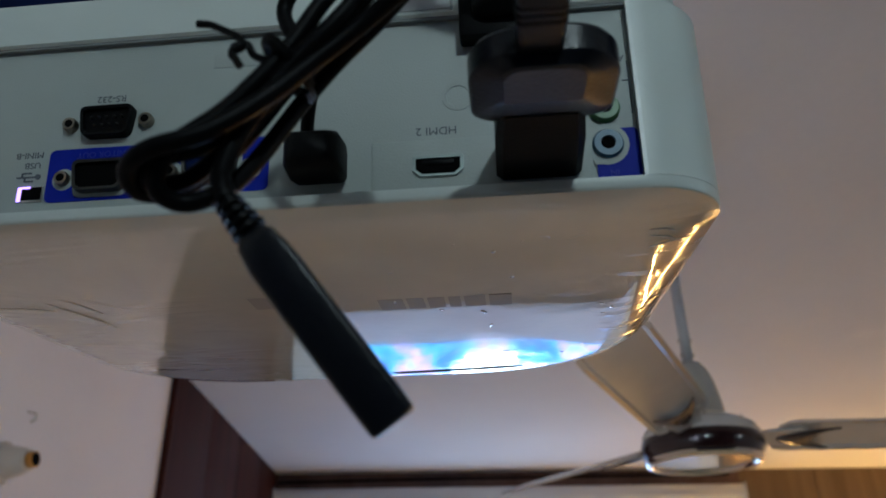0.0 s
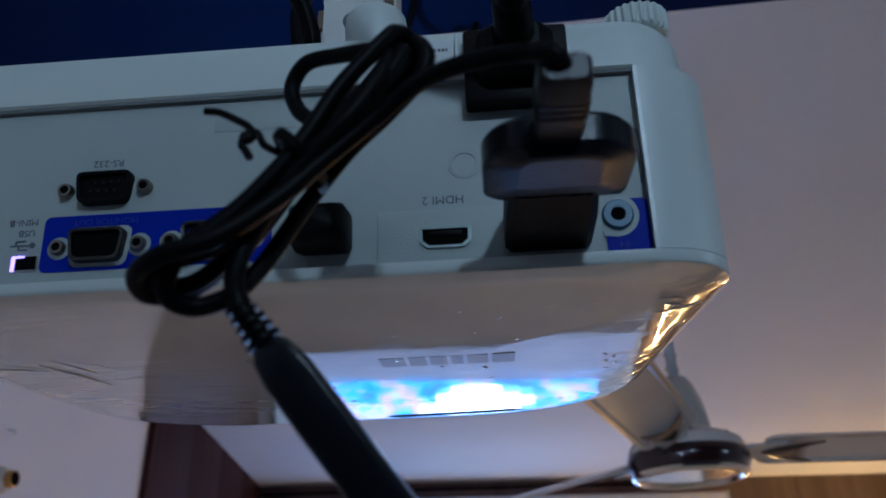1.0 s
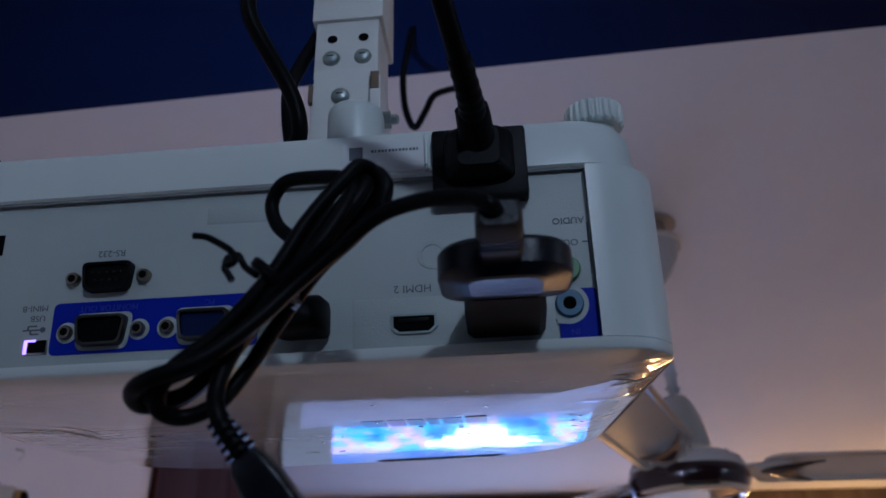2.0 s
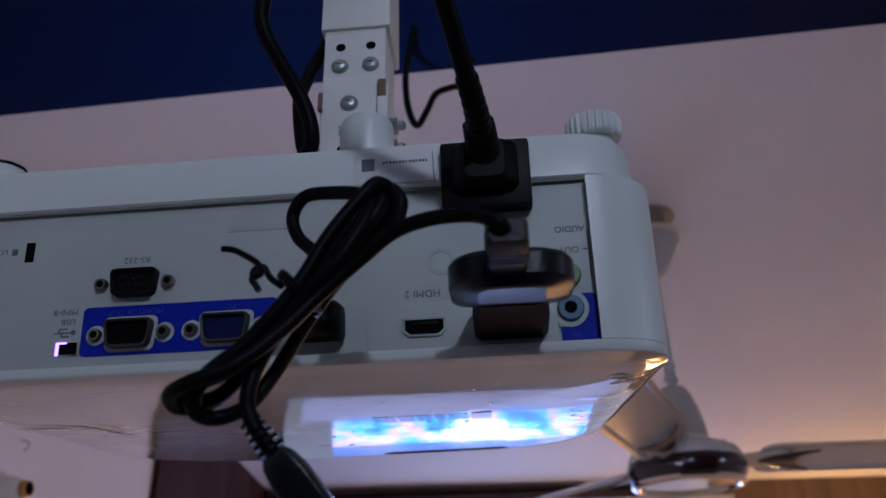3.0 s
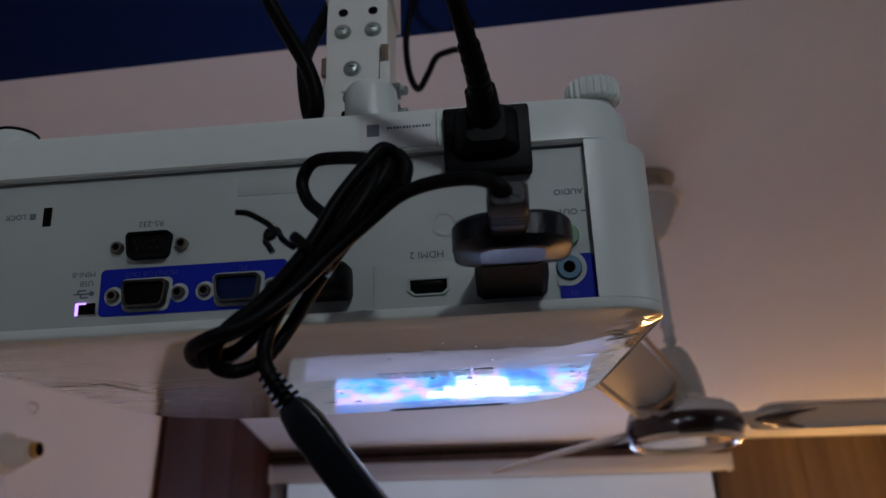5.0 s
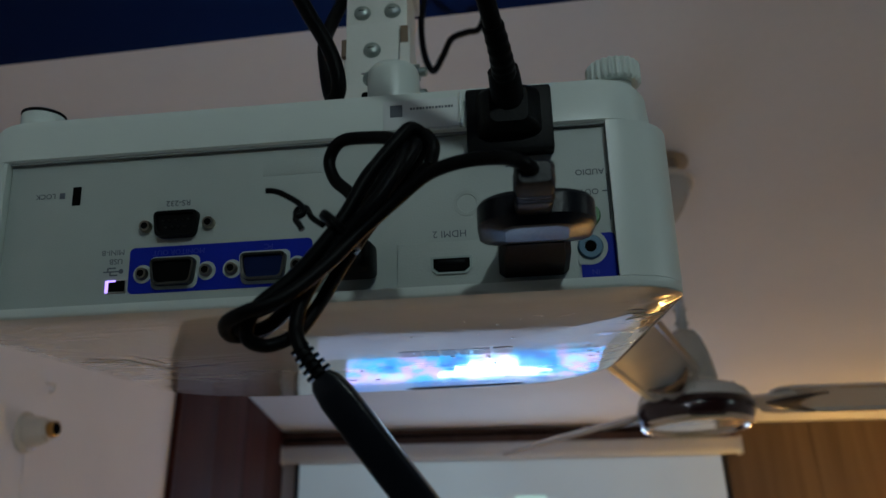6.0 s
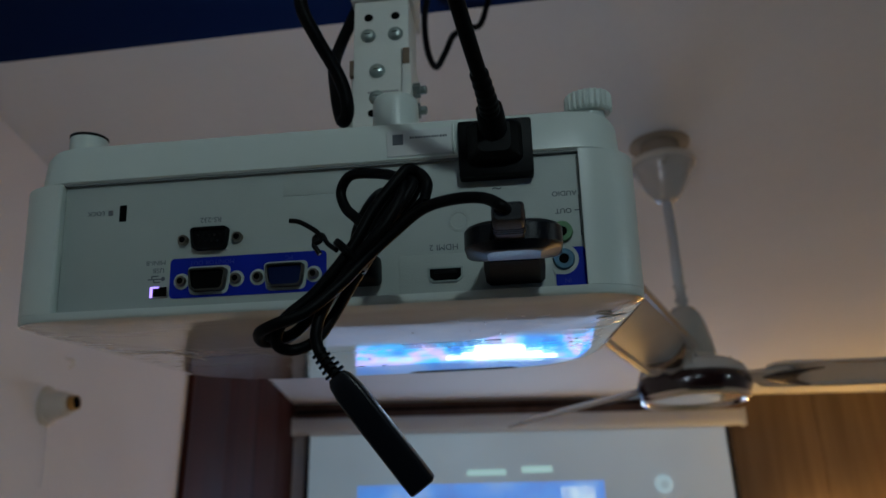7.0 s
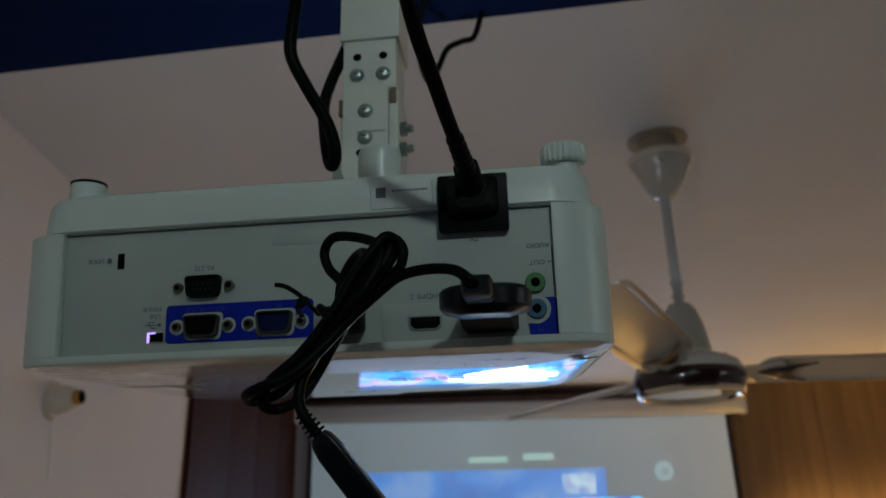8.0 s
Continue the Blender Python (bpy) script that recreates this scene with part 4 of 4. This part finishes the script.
# ---- charging lead of the stick: plug, knotted bundle, hanging end ----
def usb_lead():
    ob = thing("usb_lead", FRAME, "black power lead of the stick tied into a bundle", "cable")
    body = [[(86.8 + x, y, -21.0 + z) for x, z in rounded(-hx, hx, -hz, hz, (1.5, 1.5, 1.5, 1.5), 4)] for y, hx, hz in ((-58, 4.9, 3.2), (-61, 5.3, 3.6), (-66, 5.4, 3.7), (-83, 5.3, 3.7), (-85, 4.2, 2.8))]
    plug = part("plug", scaled(loft(body)), STICK, ob)
    for k in range(3):
        part("rib", scaled(loft([[(86.8 + x, y, -21.0 + z) for x, z in rounded(-5.6, 5.6, -3.9, 3.9, (1.5, 1.5, 1.5, 1.5), 4)] for y in (-70 - k * 2.4, -71.2 - k * 2.4)])), BLACK, plug)
    R = 0.0020
    one = [(87.5, -80, -20.8), (85, -86, -19.5), (78.7, -80.3, -14.6), (68.3, -76.2, -13.2), (58, -72.1, -14.6), (48.7, -70, -20.8), (38.4, -71, -30.1), (30.1, -74.1, -39.4), (19.8, -78.3, -48.7), (9.4, -80.3, -52.8), (3.2, -76.2, -54.9), (3.2, -70, -57),
           (10.5, -65.9, -54.9), (20.8, -63.8, -44.6), (30.1, -61.8, -30.1), (40.4, -61.8, -16.7), (49.7, -61.8, -3.3), (54.9, -62.8, 1.9), (59, -65.9, -3.3), (58, -65.9, -9.5)]
    two = [(58, -65.9, -9.5), (49.7, -61.8, -15.7), (40.4, -57.6, -21.9), (32.2, -59.7, -34.3), (24.9, -63.8, -48.7), (19.8, -67.9, -57), (12.5, -70, -60.1), (8.4, -74.1, -58), (11.5, -76.2, -50.8), (21.8, -74.1, -41.5), (33.2, -72.1, -27),
           (40.4, -70, -13.6), (48.7, -67.9, -2.2), (52.8, -65.9, 2.4), (55.9, -61.8, -0.2), (49.7, -57.6, -9.5), (35.3, -55.6, -25)]
    three = [(35.3, -55.6, -25), (32.2, -51.4, -12.6), (26, -48.3, -5.3), (23.9, -47.3, 1.9), (28, -49.4, 7.1), (37.3, -53.5, 6), (47.7, -61.8, 0.9), (50.8, -67.9, -6.4), (44.6, -72.1, -19.8), (33.2, -72.1, -32.2), (23.9, -72.1, -46.6), (21.8, -74.1, -54.9), (22.9, -76.2, -60.1), (24.9, -76.2, -64.2)]
    four = [(28, -67.9, -37.4), (17.7, -72.1, -47.7), (8.4, -75.2, -52.8), (6.3, -72.1, -55.9), (13.6, -69, -53.9), (23.9, -66.9, -41.5), (34.2, -64.8, -27), (44.6, -63.8, -11.5), (51.8, -63.8, -2.2), (53.9, -66.9, -4.3), (47.7, -69, -14.6), (37.3, -69, -26)]
    for line in (one, two, three, four):
        part("strand", tube(mm(line), R, 12, 7), RUBBER, ob)
    # the short end that runs into the USB socket
    part("socket_plug", scaled(loft([[(22.3 + x, y, -20.4 + z) for x, z in rounded(-hx, hx, -hz, hz, (2, 2, 2, 2), 4)] for y, hx, hz in ((0.2, 8.0, 5.6), (-4, 8.6, 6.2), (-12, 8.2, 5.8), (-15, 6.6, 4.6), (-16, 5, 3.4))])), BLACK, ob, "black USB plug")
    part("strand", tube(mm([(20.5, -10, -16), (21, -12, -11), (23, -16, -5), (28, -24, 0), (34, -33, 3), (39, -42, 2), (41, -51, -4), (38, -59, -14), (36, -66, -26)]), R, 12, 8), RUBBER, ob)
    # twisted tie round the bundle
    part("tie", tube(mm([(9.4, -64.8, -13.6), (12.5, -64.8, -14.1), (15.6, -64.8, -15.7), (19.8, -65.9, -18.8), (21.3, -66.9, -21.9), (19.3, -66.9, -22.9), (18.7, -64.8, -20.3), (21, -63.8, -19.3), (22.9, -63.8, -22.4), (27, -66.9, -26)]), 0.0009, 8, 8), RUBBER, ob, "thin twisted tie")
    part("tie", tube(mm([(20.2, -66.4, -21), (18.9, -66.9, -23.4), (19.8, -66.9, -25), (21, -66.9, -27)]), 0.0009, 8, 8), RUBBER, ob, "thin twisted tie")
    wrap = []
    for k in range(29):
        a = 2 * math.pi * k / 14
        wrap.append((31.2 + 6.2 * math.cos(a) * 0.72 + 0.5 * k / 14, -65.4 + 9.8 * math.sin(a), -28.6 - 6.4 * math.cos(a) * 0.72 + 1.4 * k / 28))
    part("tie", tube(mm(wrap), 0.0010, 8, 3), RUBBER, ob, "thin twisted tie")
    # hanging inline socket with its ribbed strain relief
    a, b = Vector((25.3, -75.8, -64.7)), Vector((56.1, -68.6, -106.1))
    d = (b - a).normalized()
    side = d.cross(Vector((0, 1, 0))).normalized()
    up = side.cross(d)
    core = part("strain_relief", tube(mm([(22.9, -76.2, -60), a, a + d * 6]), 0.0019, 12, 6), RUBBER, ob)
    for k in range(5):
        c = a + d * (-3.5 + 2.0 * k)
        r = 2.7 + 0.22 * k
        part("rib", scaled(loft([[c + d * h + (side * math.cos(2 * math.pi * i / 16) + up * math.sin(2 * math.pi * i / 16)) * r for i in range(16)] for h in (0, 0.9)])), RUBBER, core)
    rings = []
    for h, hx, hz in ((6, 2.8, 2.4), (8, 3.9, 3.2), (13, 4.6, 3.9), (24, 4.7, 4.0), (46.5, 4.7, 4.0), (50.3, 4.6, 3.9), (50.9, 4.0, 3.3)):
        rings.append([a + d * h + side * x + up * z for x, z in rounded(-hx, hx, -hz, hz, (1.2, 1.2, 1.2, 1.2), 4)])
    part("inline_socket", scaled(loft(rings)), STICK, ob, "black moulded inline socket")


usb_lead()


# ---- loose cables by the mount ----
def loose_cable(name, points, r, label):
    single(name, tube(points, r, 12, 8), RUBBER, label, "cable")


def in_frame(points):
    return [FRAME @ (Vector(p) * 0.001) for p in points]


loose_cable("signal_cable", in_frame([(14, -10, 480), (10, 4, 330), (0, 18, 225), (-10, 28, 176), (-15.6, 33, 149), (-16.4, 34, 132), (-8.5, 37, 114), (0, 40, 98), (4.5, 42, 86), (5.5, 44, 76), (2.5, 48, 72), (-1, 54, 79),
                                      (-6, 66, 98), (-11, 82, 122), (-10, 95, 143), (-5, 104, 164), (2, 114, 192), (8, 126, 240), (10, 140, 330)]), 0.0036, "thick black signal cable looped beside the mount")
loose_cable("thin_cable", [(-0.004, 0.60, 2.752), (-0.012, 0.61, 2.715), (-0.016, 0.62, 2.69), (-0.013, 0.62, 2.65), (-0.004, 0.62, 2.628), (0.007, 0.62, 2.648), (0.017, 0.63, 2.678), (0.035, 0.64, 2.695),
                           (0.050, 0.65, 2.709), (0.062, 0.655, 2.752)], 0.0036, "thin black cable hanging in a loop under the beam")
